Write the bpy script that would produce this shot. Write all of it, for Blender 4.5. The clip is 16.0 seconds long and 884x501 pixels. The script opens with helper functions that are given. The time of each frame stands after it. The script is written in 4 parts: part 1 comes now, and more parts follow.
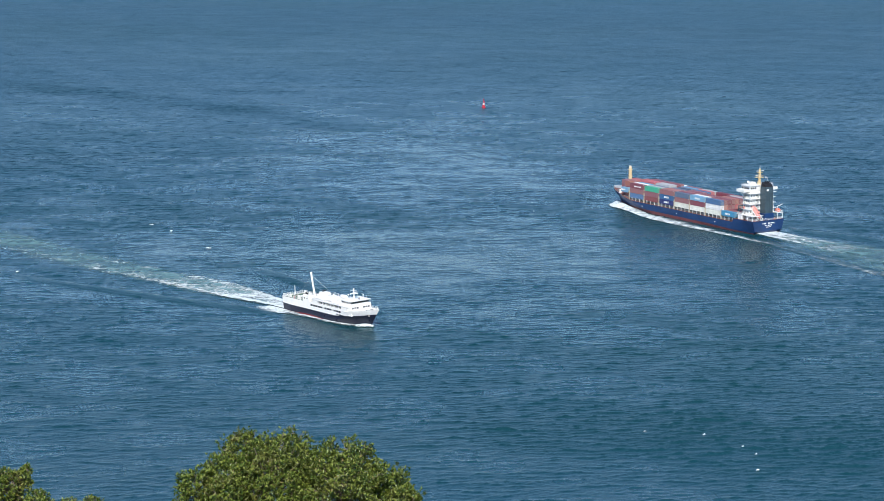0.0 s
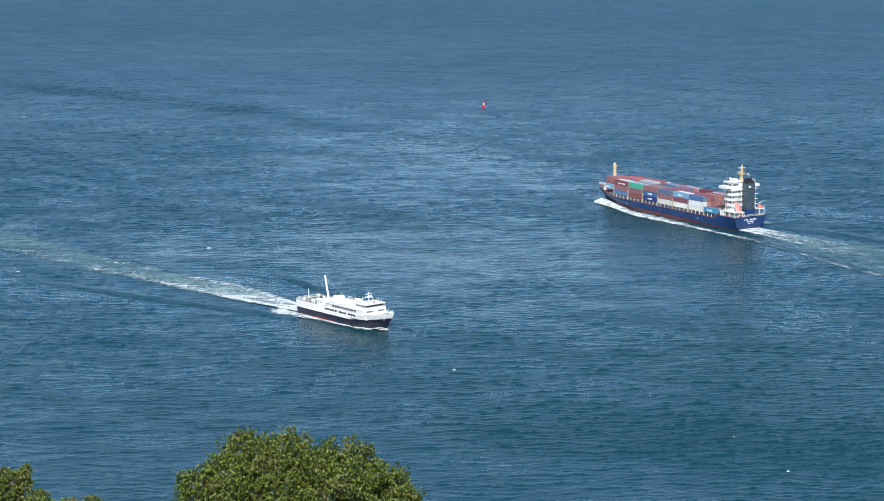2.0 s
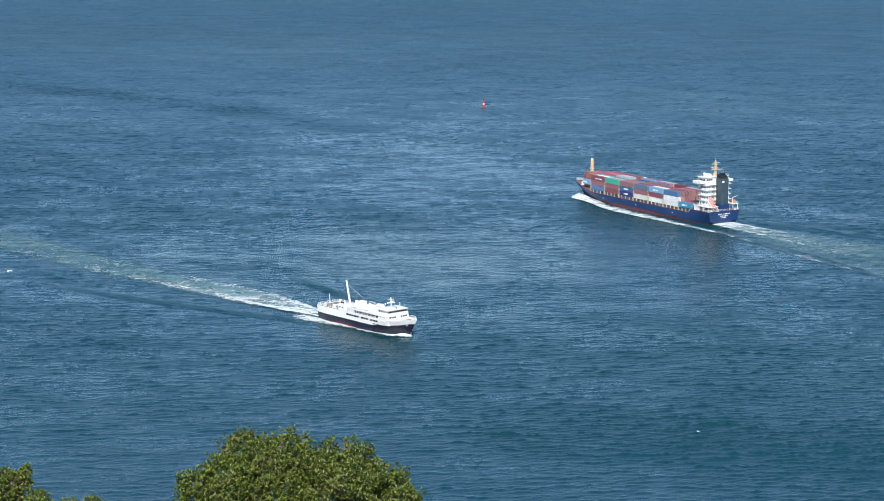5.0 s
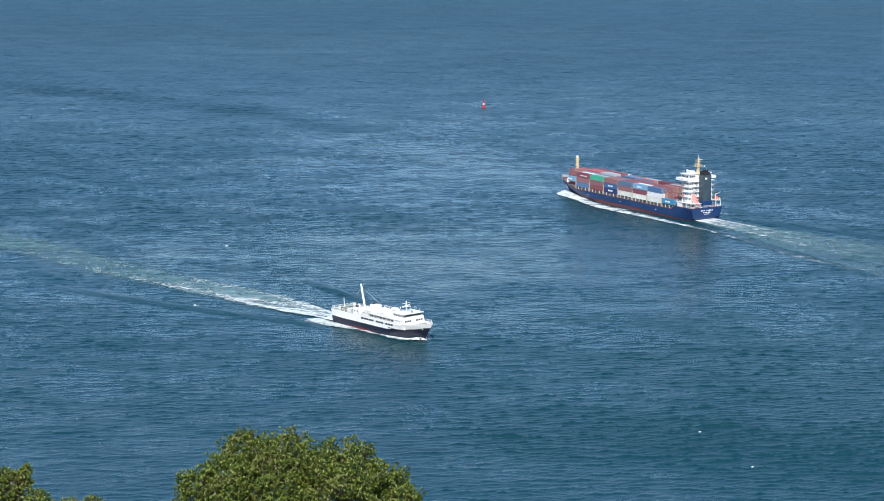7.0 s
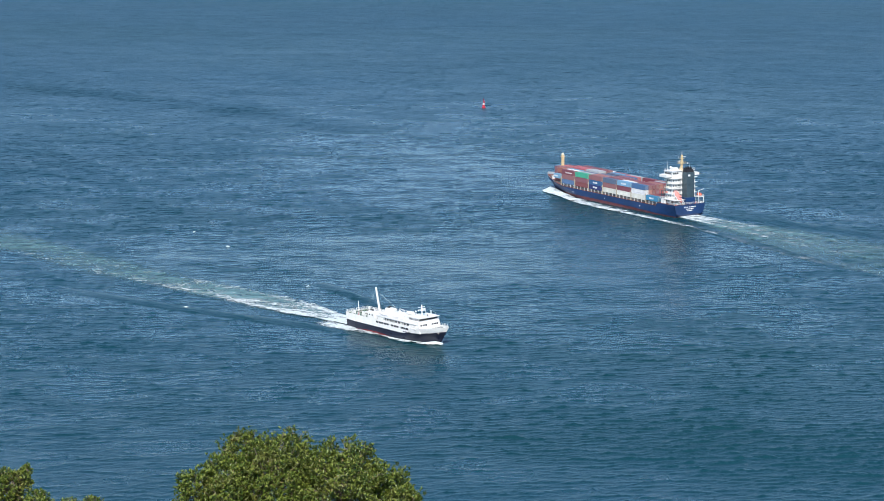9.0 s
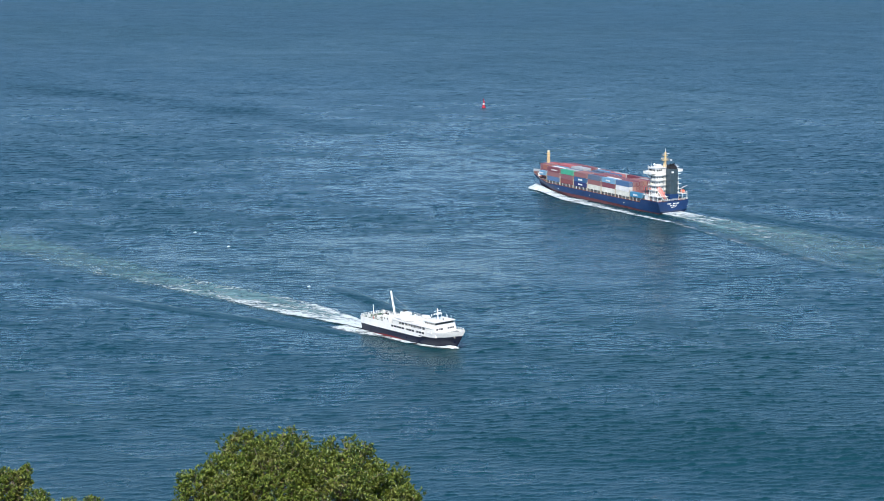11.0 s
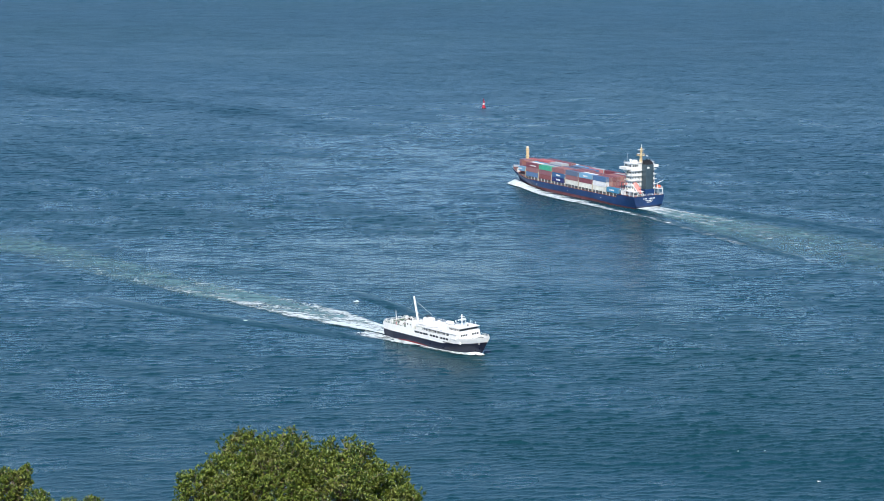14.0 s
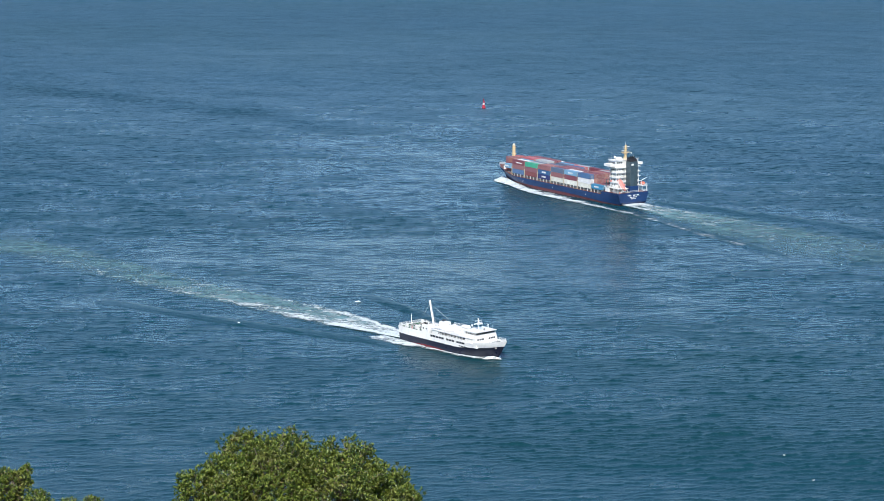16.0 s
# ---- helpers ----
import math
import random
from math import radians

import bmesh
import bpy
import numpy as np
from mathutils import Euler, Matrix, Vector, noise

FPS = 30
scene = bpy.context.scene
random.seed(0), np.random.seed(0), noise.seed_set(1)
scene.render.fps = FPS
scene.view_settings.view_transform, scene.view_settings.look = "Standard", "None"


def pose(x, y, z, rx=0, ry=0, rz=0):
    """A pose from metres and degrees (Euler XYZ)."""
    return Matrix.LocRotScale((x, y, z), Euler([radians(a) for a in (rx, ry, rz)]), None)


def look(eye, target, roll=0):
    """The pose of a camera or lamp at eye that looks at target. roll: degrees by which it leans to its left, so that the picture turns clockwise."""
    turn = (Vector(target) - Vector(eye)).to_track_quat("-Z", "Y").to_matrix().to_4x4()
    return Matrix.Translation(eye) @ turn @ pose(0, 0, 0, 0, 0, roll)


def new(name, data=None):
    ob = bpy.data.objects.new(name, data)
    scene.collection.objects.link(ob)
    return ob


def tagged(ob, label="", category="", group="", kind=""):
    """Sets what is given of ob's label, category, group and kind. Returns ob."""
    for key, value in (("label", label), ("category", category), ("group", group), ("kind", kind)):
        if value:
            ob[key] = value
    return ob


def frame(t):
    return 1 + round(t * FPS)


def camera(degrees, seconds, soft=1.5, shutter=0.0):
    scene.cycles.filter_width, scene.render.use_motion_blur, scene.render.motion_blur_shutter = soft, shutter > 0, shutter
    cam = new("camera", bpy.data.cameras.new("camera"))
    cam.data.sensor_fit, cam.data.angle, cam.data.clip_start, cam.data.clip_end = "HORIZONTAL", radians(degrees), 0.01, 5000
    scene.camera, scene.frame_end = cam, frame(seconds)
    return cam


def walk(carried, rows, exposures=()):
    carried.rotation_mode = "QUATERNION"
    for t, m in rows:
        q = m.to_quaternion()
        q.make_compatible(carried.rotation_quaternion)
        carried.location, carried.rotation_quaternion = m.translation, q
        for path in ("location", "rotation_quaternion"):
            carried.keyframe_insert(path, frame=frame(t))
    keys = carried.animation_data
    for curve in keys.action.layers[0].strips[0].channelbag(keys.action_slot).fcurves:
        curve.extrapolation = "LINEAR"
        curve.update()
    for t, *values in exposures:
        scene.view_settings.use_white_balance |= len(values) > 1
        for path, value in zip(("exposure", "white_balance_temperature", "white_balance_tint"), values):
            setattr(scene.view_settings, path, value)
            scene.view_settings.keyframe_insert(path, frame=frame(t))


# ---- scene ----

# ---- camera ----
cam = camera(21.69, 16.0, 0.72)
walk(cam, [(0, pose(0, 0, 197.7, 80, 0, 0)), (16, pose(0, 0, 197.7, 80, 0, 0))], [(0, 0.25), (16, 0.25)])

# ---- light ----
SUN_AZ, SUN_EL = radians(-176), radians(43)
world = bpy.data.worlds.new("sky")
scene.world = world
world.use_nodes = True
wn = world.node_tree
sky = wn.nodes.new("ShaderNodeTexSky")
sky.sky_type = "NISHITA"
sky.sun_disc = False
sky.air_density, sky.dust_density, sky.ozone_density = 0.85, 0.0, 6.0
sky.sun_elevation, sky.sun_rotation = SUN_EL, SUN_AZ
wn.links.new(sky.outputs[0], wn.nodes["Background"].inputs[0])
wn.nodes["Background"].inputs[1].default_value = 0.15
sun = new("sun", bpy.data.lights.new("sun", "SUN"))
sun.data.energy, sun.data.angle, sun.data.color = 4.6, radians(0.5), (1, 0.95, 0.88)
sun.matrix_basis = look((math.sin(SUN_AZ) * 500, math.cos(SUN_AZ) * 500, 500 * math.tan(SUN_EL)), (0, 0, 0))


# ---- materials ----
class Nodes:
    """A short way to write a node tree."""

    def __init__(self, name):
        self.m = bpy.data.materials.new(name)
        self.m.use_nodes = True
        self.t = self.m.node_tree
        self.b = self.t.nodes["Principled BSDF"]
        self.out = self.t.nodes["Material Output"]

    def put(self, socket, value):
        if isinstance(value, bpy.types.NodeSocket):
            self.t.links.new(value, socket)
        else:
            socket.default_value = value

    def node(self, kind, inputs=None, **attrs):
        n = self.t.nodes.new(kind)
        for k, v in attrs.items():
            setattr(n, k, v)
        for k, v in (inputs or {}).items():
            self.put(n.inputs[k], v)
        return n

    def coords(self, scale=(1, 1, 1), turn=0.0, ob=None):
        tc = self.node("ShaderNodeTexCoord")
        if ob:
            tc.object = ob
        mp = self.node("ShaderNodeMapping", {"Vector": tc.outputs["Object"], "Scale": scale, "Rotation": (0, 0, radians(turn))})
        return mp.outputs[0]

    def noise(self, vec, scale, detail=3.0, rough=0.55, distortion=0.0):
        return self.node("ShaderNodeTexNoise", {"Vector": vec, "Scale": scale, "Detail": detail, "Roughness": rough, "Distortion": distortion}).outputs["Fac"]

    def math(self, op, a, b=0.0, c=0.0):
        n = self.node("ShaderNodeMath", operation=op)
        for s, v in zip(n.inputs, (a, b, c)):
            self.put(s, v)
        return n.outputs[0]

    def span(self, v, a, b, c=0.0, d=1.0):
        return self.node("ShaderNodeMapRange", {"Value": v, "From Min": a, "From Max": b, "To Min": c, "To Max": d}).outputs[0]

    def mix(self, fac, a, b):
        n = self.node("ShaderNodeMix", data_type="RGBA")
        self.put(n.inputs[0], fac)
        self.put(n.inputs[6], a if isinstance(a, bpy.types.NodeSocket) else (*a, 1))
        self.put(n.inputs[7], b if isinstance(b, bpy.types.NodeSocket) else (*b, 1))
        return n.outputs[2]

    def base(self, color=None, rough=None, normal=None, **more):
        if color is not None:
            self.put(self.b.inputs["Base Color"], color if isinstance(color, bpy.types.NodeSocket) else (*color, 1))
        if rough is not None:
            self.put(self.b.inputs["Roughness"], rough)
        if normal is not None:
            self.put(self.b.inputs["Normal"], normal)
        for k, v in more.items():
            self.put(self.b.inputs[k.replace("_", " ")], v)
        return self.m


def painted(name, color, rough=0.45, wear=0.25, rust=0.0, grain=0.5, vary=0.0):
    """Ship's paint: faded patches, fine streaks that run down, some rust."""
    n = Nodes(name)
    v = n.coords()
    big = n.noise(v, grain, 4)
    streak = n.noise(n.coords((2.2, 2.2, 0.18)), 1.0, 4)
    faded = tuple(min(1, c * 0.72 + 0.06) for c in color)
    deep = tuple(c * 0.72 for c in color)
    c = n.mix(n.span(big, 0.35, 0.7), color, faded if wear > 0.3 else tuple(x * (1 - wear) for x in color))
    c = n.mix(n.span(streak, 0.52, 0.75, 0, 0.6), c, deep)
    if rust:
        c = n.mix(n.span(n.noise(n.coords((1.3, 1.3, 0.25)), 0.9, 5, 0.65), 0.6, 0.72, 0, rust), c, (0.2, 0.07, 0.03))
    if vary:
        r = n.node("ShaderNodeObjectInfo").outputs["Random"]
        hsv = n.node("ShaderNodeHueSaturation", {"Color": c, "Value": n.span(r, 0, 1, 1 - vary, 1 + vary), "Saturation": n.span(r, 0, 1, 1.1, 0.8)})
        c = hsv.outputs[0]
    bump = n.node("ShaderNodeBump", {"Height": n.noise(v, 2.0, 4), "Strength": 0.15, "Distance": 0.05})
    return n.base(c, n.span(big, 0.3, 0.7, rough - 0.1, rough + 0.15), bump.outputs[0])


WHITE = painted("white_paint", (0.80, 0.80, 0.77), 0.4, 0.05, 0.18)
CREAM = painted("cream_paint", (0.72, 0.68, 0.55), 0.5, 0.12, 0.15, vary=0.08)
FERRY_WHITE = painted("ferry_white_paint", (0.87, 0.86, 0.82), 0.35, 0.04, 0.10)
SHIP_BLUE = painted("ship_blue_paint", (0.013, 0.046, 0.140), 0.4, 0.25, 0.12, 0.15)
FERRY_NAVY = painted("ferry_navy_paint", (0.014, 0.017, 0.036), 0.35, 0.2, 0.0, 0.2)
CREAM_STEEL = painted("cream_steel_paint", (0.50, 0.44, 0.33), 0.55, 0.3, 0.25, 0.3)
BULWARK_GREY = painted("pale_grey_paint", (0.40, 0.46, 0.52), 0.5, 0.3, 0.1, 0.3)
RED_LEAD = painted("antifouling_red_paint", (0.16, 0.050, 0.055), 0.6, 0.25, 0.2, 0.3)
FERRY_RED = painted("ferry_boot_red_paint", (0.20, 0.02, 0.026), 0.5, 0.2, 0.0, 0.3)
YELLOW = painted("mast_yellow_paint", (0.68, 0.52, 0.29), 0.5, 0.15, 0.1)
ORANGE = painted("lifeboat_orange_paint", (0.75, 0.16, 0.08), 0.4, 0.1)
PINK = painted("faded_orange_paint", (0.70, 0.26, 0.22), 0.5, 0.1)
DECK_RED = painted("deck_red_paint", (0.17, 0.055, 0.045), 0.7, 0.35, 0.3)
DECK_GREEN = painted("deck_green_paint", (0.05, 0.13, 0.07), 0.7, 0.3, 0.05)
DECK_GREY = painted("deck_grey_paint", (0.25, 0.27, 0.27), 0.7, 0.3, 0.2)
FUNNEL = painted("funnel_slate_paint", (0.055, 0.090, 0.110), 0.45, 0.3, 0.05)
BLACK = painted("soot_black_paint", (0.012, 0.012, 0.014), 0.6, 0.2)
STEEL = painted("weathered_steel", (0.42, 0.40, 0.36), 0.6, 0.3, 0.3)
BUOY_RED = painted("buoy_red_paint", (0.50, 0.035, 0.06), 0.45, 0.15)

_n = Nodes("dark_window_glass")
GLASS = _n.base(_n.mix(_n.noise(_n.coords(), 0.8, 2), (0.010, 0.014, 0.018), (0.03, 0.04, 0.05)), 0.06, Specular_IOR_Level=0.6)

BOX_COLORS = {
    "maroon": (0.237, 0.068, 0.090), "brown": (0.273, 0.098, 0.101), "red": (0.460, 0.074, 0.083), "blue": (0.045, 0.140, 0.300),
    "light_blue": (0.085, 0.310, 0.500), "navy": (0.024, 0.037, 0.159), "green": (0.037, 0.403, 0.244), "grey": (0.439, 0.464, 0.476),
    "slate": (0.122, 0.171, 0.256), "white": (0.740, 0.740, 0.740), "cream": (0.740, 0.740, 0.647), "rust": (0.386, 0.149, 0.113)}
BOX_MATS = {k: painted(k + "_container_paint", c, 0.55, 0.35, 0.25, 0.6, vary=0.14) for k, c in BOX_COLORS.items()}


def sea_material():
    """Sea water: ripples finer than the modelled waves, ruffled and slick bands."""
    n = Nodes("sea_water")
    bands = n.noise(n.coords((0.5, 1.2, 1), 12), 0.0050, 5, 0.55, 0.7)
    gusts = n.noise(n.coords((0.6, 1.3, 1), -8), 0.030, 4, 0.6, 0.5)
    fine = n.math("ADD", n.noise(n.coords((0.6, 1.15, 1), 22), 1.9, 4, 0.62, 0.5), n.noise(n.coords((0.6, 1.15, 1), -18), 1.1, 4, 0.6, 0.5))
    wavelet = n.noise(n.coords((0.45, 1.3, 1), 6), 0.55, 3, 0.55, 0.4)
    ripple = n.math("ADD", fine, n.math("MULTIPLY", wavelet, 1.5))
    bump = n.node("ShaderNodeBump", {"Height": ripple, "Strength": 1.0, "Distance": 0.10})
    body = n.mix(n.span(bands, 0.35, 0.65), (0.006, 0.044, 0.057), (0.006, 0.049, 0.068))
    body = n.mix(n.span(n.noise(n.coords(), 0.0016, 3), 0.45, 0.65), body, (0.006, 0.046, 0.054))
    chop = n.node("ShaderNodeAttribute", attribute_name="chop").outputs["Fac"]
    rough = n.math("ADD", n.span(chop, 0.4, 1.6, 0.18, 0.395), n.span(gusts, 0.3, 0.7, -0.025, 0.025))
    return n.base(body, rough, bump.outputs[0], IOR=1.333)


SEA = sea_material()


# ---- shapes ----
def part(name, bm, material, parent=None, label="", smooth=False):
    bmesh.ops.recalc_face_normals(bm, faces=bm.faces)
    me = bpy.data.meshes.new(name)
    bm.to_mesh(me)
    bm.free()
    if smooth:
        me.polygons.foreach_set("use_smooth", [True] * len(me.polygons))
    for m in material if isinstance(material, (list, tuple)) else [material]:
        me.materials.append(m)
    ob = new(name, me)
    ob.parent = parent
    if label:
        tagged(ob, label)
    return ob


def again(ob, m, parent=None):
    """The same mesh once more, as an object of its own."""
    o = new(ob.name.split(".")[0], ob.data)
    o.parent = parent or ob.parent
    o.matrix_basis = m
    return o


def box(x0, x1, y0, y1, z0, z1, bevel=0.0, bm=None):
    bm = bm or bmesh.new()
    vs = bmesh.ops.create_cube(bm, size=1)["verts"]
    for v in vs:
        v.co = ((x0 + x1) / 2 + v.co.x * (x1 - x0), (y0 + y1) / 2 + v.co.y * (y1 - y0), (z0 + z1) / 2 + v.co.z * (z1 - z0))
    if bevel:
        bmesh.ops.bevel(bm, geom=list({e for v in vs for e in v.link_edges}), offset=bevel, segments=2, affect="EDGES", profile=0.6)
    return bm


def tube(p, q, r0, r1=None, seg=10, bm=None):
    bm = bm or bmesh.new()
    p, q = Vector(p), Vector(q)
    d = q - p
    m = Matrix.Translation((p + q) / 2) @ d.to_track_quat("Z", "Y").to_matrix().to_4x4()
    bmesh.ops.create_cone(bm, cap_ends=True, segments=seg, radius1=r0, radius2=r0 if r1 is None else r1, depth=d.length, matrix=m)
    return bm


def ball(c, r, bm=None, squash=1.0, seg=14):
    bm = bm or bmesh.new()
    bmesh.ops.create_uvsphere(bm, u_segments=seg, v_segments=seg // 2 + 2, radius=r,
                              matrix=Matrix.Translation(c) @ Matrix.Diagonal((1, 1, squash, 1)))
    return bm


def prism(profile, y0, y1, bm=None):
    """A side profile in x and z, carried across from y0 to y1."""
    bm = bm or bmesh.new()
    a = [bm.verts.new((x, y0, z)) for x, z in profile]
    b = [bm.verts.new((x, y1, z)) for x, z in profile]
    bm.faces.new(a)
    bm.faces.new(b[::-1])
    for i in range(len(a)):
        j = (i + 1) % len(a)
        bm.faces.new((a[i], a[j], b[j], b[i]))
    return bm


def ease(x, a, b):
    k = min(1, max(0, (x - a) / (b - a)))
    return k * k * (3 - 2 * k)


def rail(points, height, parent, material, gap=1.6, bars=3, thick=0.07, name="railing"):
    """A guard rail along points: posts and bars in one mesh."""
    bm = bmesh.new()
    for p, q in zip(points, points[1:]):
        p, q = Vector(p), Vector(q)
        k = max(1, round((q - p).length / gap))
        for i in range(k + 1):
            s = p.lerp(q, i / k)
            tube(s, s + Vector((0, 0, height)), thick / 2, seg=5, bm=bm)
        for j in range(bars):
            z = Vector((0, 0, height * (j + 1) / bars))
            tube(p + z, q + z, thick / 2, seg=5, bm=bm)
    return part(name, bm, material, parent)


# ---- sea and land ----
_rng = np.random.default_rng(21)
_len = np.exp(np.linspace(math.log(1.7), math.log(14), 90))
_dir = radians(96) + _rng.normal(size=90) * np.where(_len < 2.6, radians(38), np.where(_len < 9, radians(21), radians(28)))
_steep = 0.030 * np.minimum(1, (3.3 / _len) ** 1.25)
_k = 2 * math.pi / _len
WAVES = (_k * np.cos(_dir), _k * np.sin(_dir), _rng.uniform(0, 2 * math.pi, 90), _steep / _k)
_plen = np.exp(np.concatenate([np.linspace(math.log(500), math.log(2200), 10), np.linspace(math.log(22), math.log(150), 26)]))
_pdir = radians(80) + _rng.normal(size=36) * radians(40)
_pamp = np.concatenate([np.full(10, 0.05), np.full(26, 0.034)])
PATCHES = (2 * math.pi / _plen * np.cos(_pdir), 2 * math.pi / _plen * np.sin(_pdir), _rng.uniform(0, 6.28, 36), _pamp)


# rips and slicks of the tide: from, to, half width, how much steeper or calmer the water is
TIDE_LINES = ((-400, 1960, -304, 1871, 26, 0.30), (-304, 1871, -155, 1735, 24, 0.36), (-155, 1735, -60, 1610, 22, 0.25), (-71, 1570, 56, 1372, 40, -0.16),
              (17, 930, 94, 900, 45, 0.08), (70, 790, 150, 715, 55, 0.34), (-130, 1130, -20, 1130, 40, -0.12), (150, 1040, 230, 1000, 60, 0.14), (20, 1120, 110, 1100, 90, -0.20), (-10, 1600, 10, 1180, 130, -0.24), (125, 735, 190, 690, 50, 0.30),
              (-60, 1260, 60, 1230, 30, 0.12), (-150, 780, -90, 720, 50, -0.10), (-200, 1010, -120, 920, 60, 0.14), (-260, 1400, -40, 1330, 90, -0.16),
              (-900, 2900, 900, 2900, 1000, 0.72), (-250, 1080, 120, 1080, 190, -0.26), (-60, 1450, 160, 1330, 110, -0.14), (-60, 1000, 100, 1000, 110, -0.20))


def wave_force(x, y):
    """How ruffled the water is at arrays of places: 1 on the whole, more in gusts and rips, less in slicks."""
    force = np.zeros_like(x)
    for kx, ky, ph, amp in zip(*PATCHES):
        force += amp * np.sin(kx * x + ky * y + ph + 1.3 * np.sin(ky * x * 0.6 - kx * y * 0.6))
    force = np.clip(1 + force * (1 - 0.55 * np.clip((y - 1250) / 700, 0, 1)), 0.5, 1.6)
    for x0, y0, x1, y1, wide, gain in TIDE_LINES:
        dx, dy = x1 - x0, y1 - y0
        k = np.clip(((x - x0) * dx + (y - y0) * dy) / (dx * dx + dy * dy), 0, 1)
        force += gain * np.exp(-((x - x0 - k * dx) ** 2 + (y - y0 - k * dy) ** 2) / wide**2)
    return force


def wave_height(x, y):
    """Heights of a wind sea at arrays of places: many short steep trains, stronger and weaker in patches."""
    z = np.zeros_like(x)
    for kx, ky, ph, amp in zip(*WAVES):
        z += amp * np.sin(kx * x + ky * y + ph)
    open_water = np.clip((y - 1250) / 1000, 0, 1)
    z = z * wave_force(x, y) * (1 - 0.50 * open_water) * (1 - 0.3 * np.clip((900 - y) / 180, 0, 1) * np.clip((50 - x) / 100, 0.2, 1))  # lower beyond the tide race and under the hill
    return z + 2.0 * (z * z - 0.006)  # peaked crests, flat troughs


def grid_mesh(name, X, Y, Z, material):
    R, C = X.shape
    k = (np.arange(R - 1)[:, None] * C + np.arange(C - 1)[None]).reshape(-1)
    return quad_mesh(name, np.stack([X, Y, Z], 2).reshape(-1, 3), np.stack([k, k + 1, k + C + 1, k + C], 1), material)


def quad_mesh(name, co, faces, material):
    me = bpy.data.meshes.new(name)
    me.vertices.add(len(co))
    me.vertices.foreach_set("co", co.astype(np.float32).reshape(-1))
    k, quads = faces, faces.reshape(-1)
    me.loops.add(len(quads))
    me.loops.foreach_set("vertex_index", quads.astype(np.int32))
    me.polygons.add(len(k))
    me.polygons.foreach_set("loop_start", np.arange(0, len(quads), 4, dtype=np.int32))
    me.polygons.foreach_set("use_smooth", np.ones(len(k), bool))
    me.update()
    me.materials.append(material)
    return new(name, me)


def build_sea():
    """One sheet to the horizon, its waves finest in the strait."""
    edge = 1600.0
    near = [640.0]
    while near[-1] < edge:
        near.append(near[-1] + 0.62 + 0.00022 * (near[-1] - 680))
    far = [near[-1] - 3.0]
    while far[-1] < 3150:
        far.append(far[-1] + 0.95 + 0.0007 * (far[-1] - edge))
    side = [0.24, 0.3, 0.5, 1, 3, 9]
    co, faces, chop, count = [], [], [], 0
    for ys, cols in (([-6500, -1500, 0, 200, 350, 480, 560, 610] + near, 520), (far + [3300, 3700, 4400, 6500], 420)):
        fs = np.concatenate([[-s for s in reversed(side)], np.linspace(-0.212, 0.212, cols), side])
        F, Y = np.meshgrid(fs, np.array(ys))
        X = F * np.maximum(Y, 640)
        Z = wave_height(X, Y)
        Z[(np.abs(F) > 0.216) | (Y < 630) | (Y > 3200)] = 0
        if ys[0] > 0:
            Z[:2] -= 0.3
        R, C = X.shape
        k = (np.arange(R - 1)[:, None] * C + np.arange(C - 1)[None]).reshape(-1) + count
        co.append(np.stack([X, Y, Z], 2).reshape(-1, 3))
        chop.append(wave_force(X, Y).reshape(-1))
        faces.append(np.stack([k, k + 1, k + C + 1, k + C], 1))
        count += R * C
    ob = quad_mesh("sea", np.concatenate(co), np.concatenate(faces), SEA)
    ob.data.attributes.new("chop", "FLOAT", "POINT").data.foreach_set("value", np.concatenate(chop).astype(np.float32))
    return tagged(ob, "wind-ruffled blue sea with slick tidal bands", "sea", kind="structure")


sea = build_sea()


def hill_height(x, y):
    z = 196.1 - 0.302 * y if y < 50 else 181.0 - 0.62 * (y - 50)
    if y < 0:
        z = 196.1 - 0.12 * abs(y)
    z -= 0.0009 * x * x
    far = ease(abs(y - 25) + abs(x) * 0.4, 30, 200)
    return max(-6, z - 0.25 - 0.25 * noise.noise((x * 0.2, y * 0.2, 0)) + far * 5 * noise.noise((x * 0.03, y * 0.03, 3)) - far * 4)


def build_hill():
    bm = bmesh.new()
    xs = [(-1 if i < 0 else 1) * 430 * (abs(i) / 36) ** 2 for i in range(-36, 37)]
    ys = [-340 + 12 * i for i in range(27)] + [-14 + 4 * i for i in range(30)] + [108 + 12 * i for i in range(28)]
    grid = [[bm.verts.new((x, y, hill_height(x, y))) for x in xs] for y in ys]
    for r0, r1 in zip(grid, grid[1:]):
        for i in range(len(xs) - 1):
            bm.faces.new((r0[i], r0[i + 1], r1[i + 1], r1[i]))
    n = Nodes("hillside_grass")
    v = n.coords()
    c = n.mix(n.span(n.noise(v, 0.35, 5), 0.35, 0.65), (0.05, 0.085, 0.02), (0.11, 0.10, 0.035))
    c = n.mix(n.span(n.noise(v, 6, 4), 0.4, 0.7, 0, 0.6), c, (0.03, 0.05, 0.012))
    bump = n.node("ShaderNodeBump", {"Height": n.noise(v, 9, 6), "Strength": 0.8, "Distance": 0.12})
    return tagged(part("ground", bm, n.base(c, 0.9, bump.outputs[0]), smooth=True), "grassy hillside falling to the sea", "hillside", kind="structure")


build_hill()


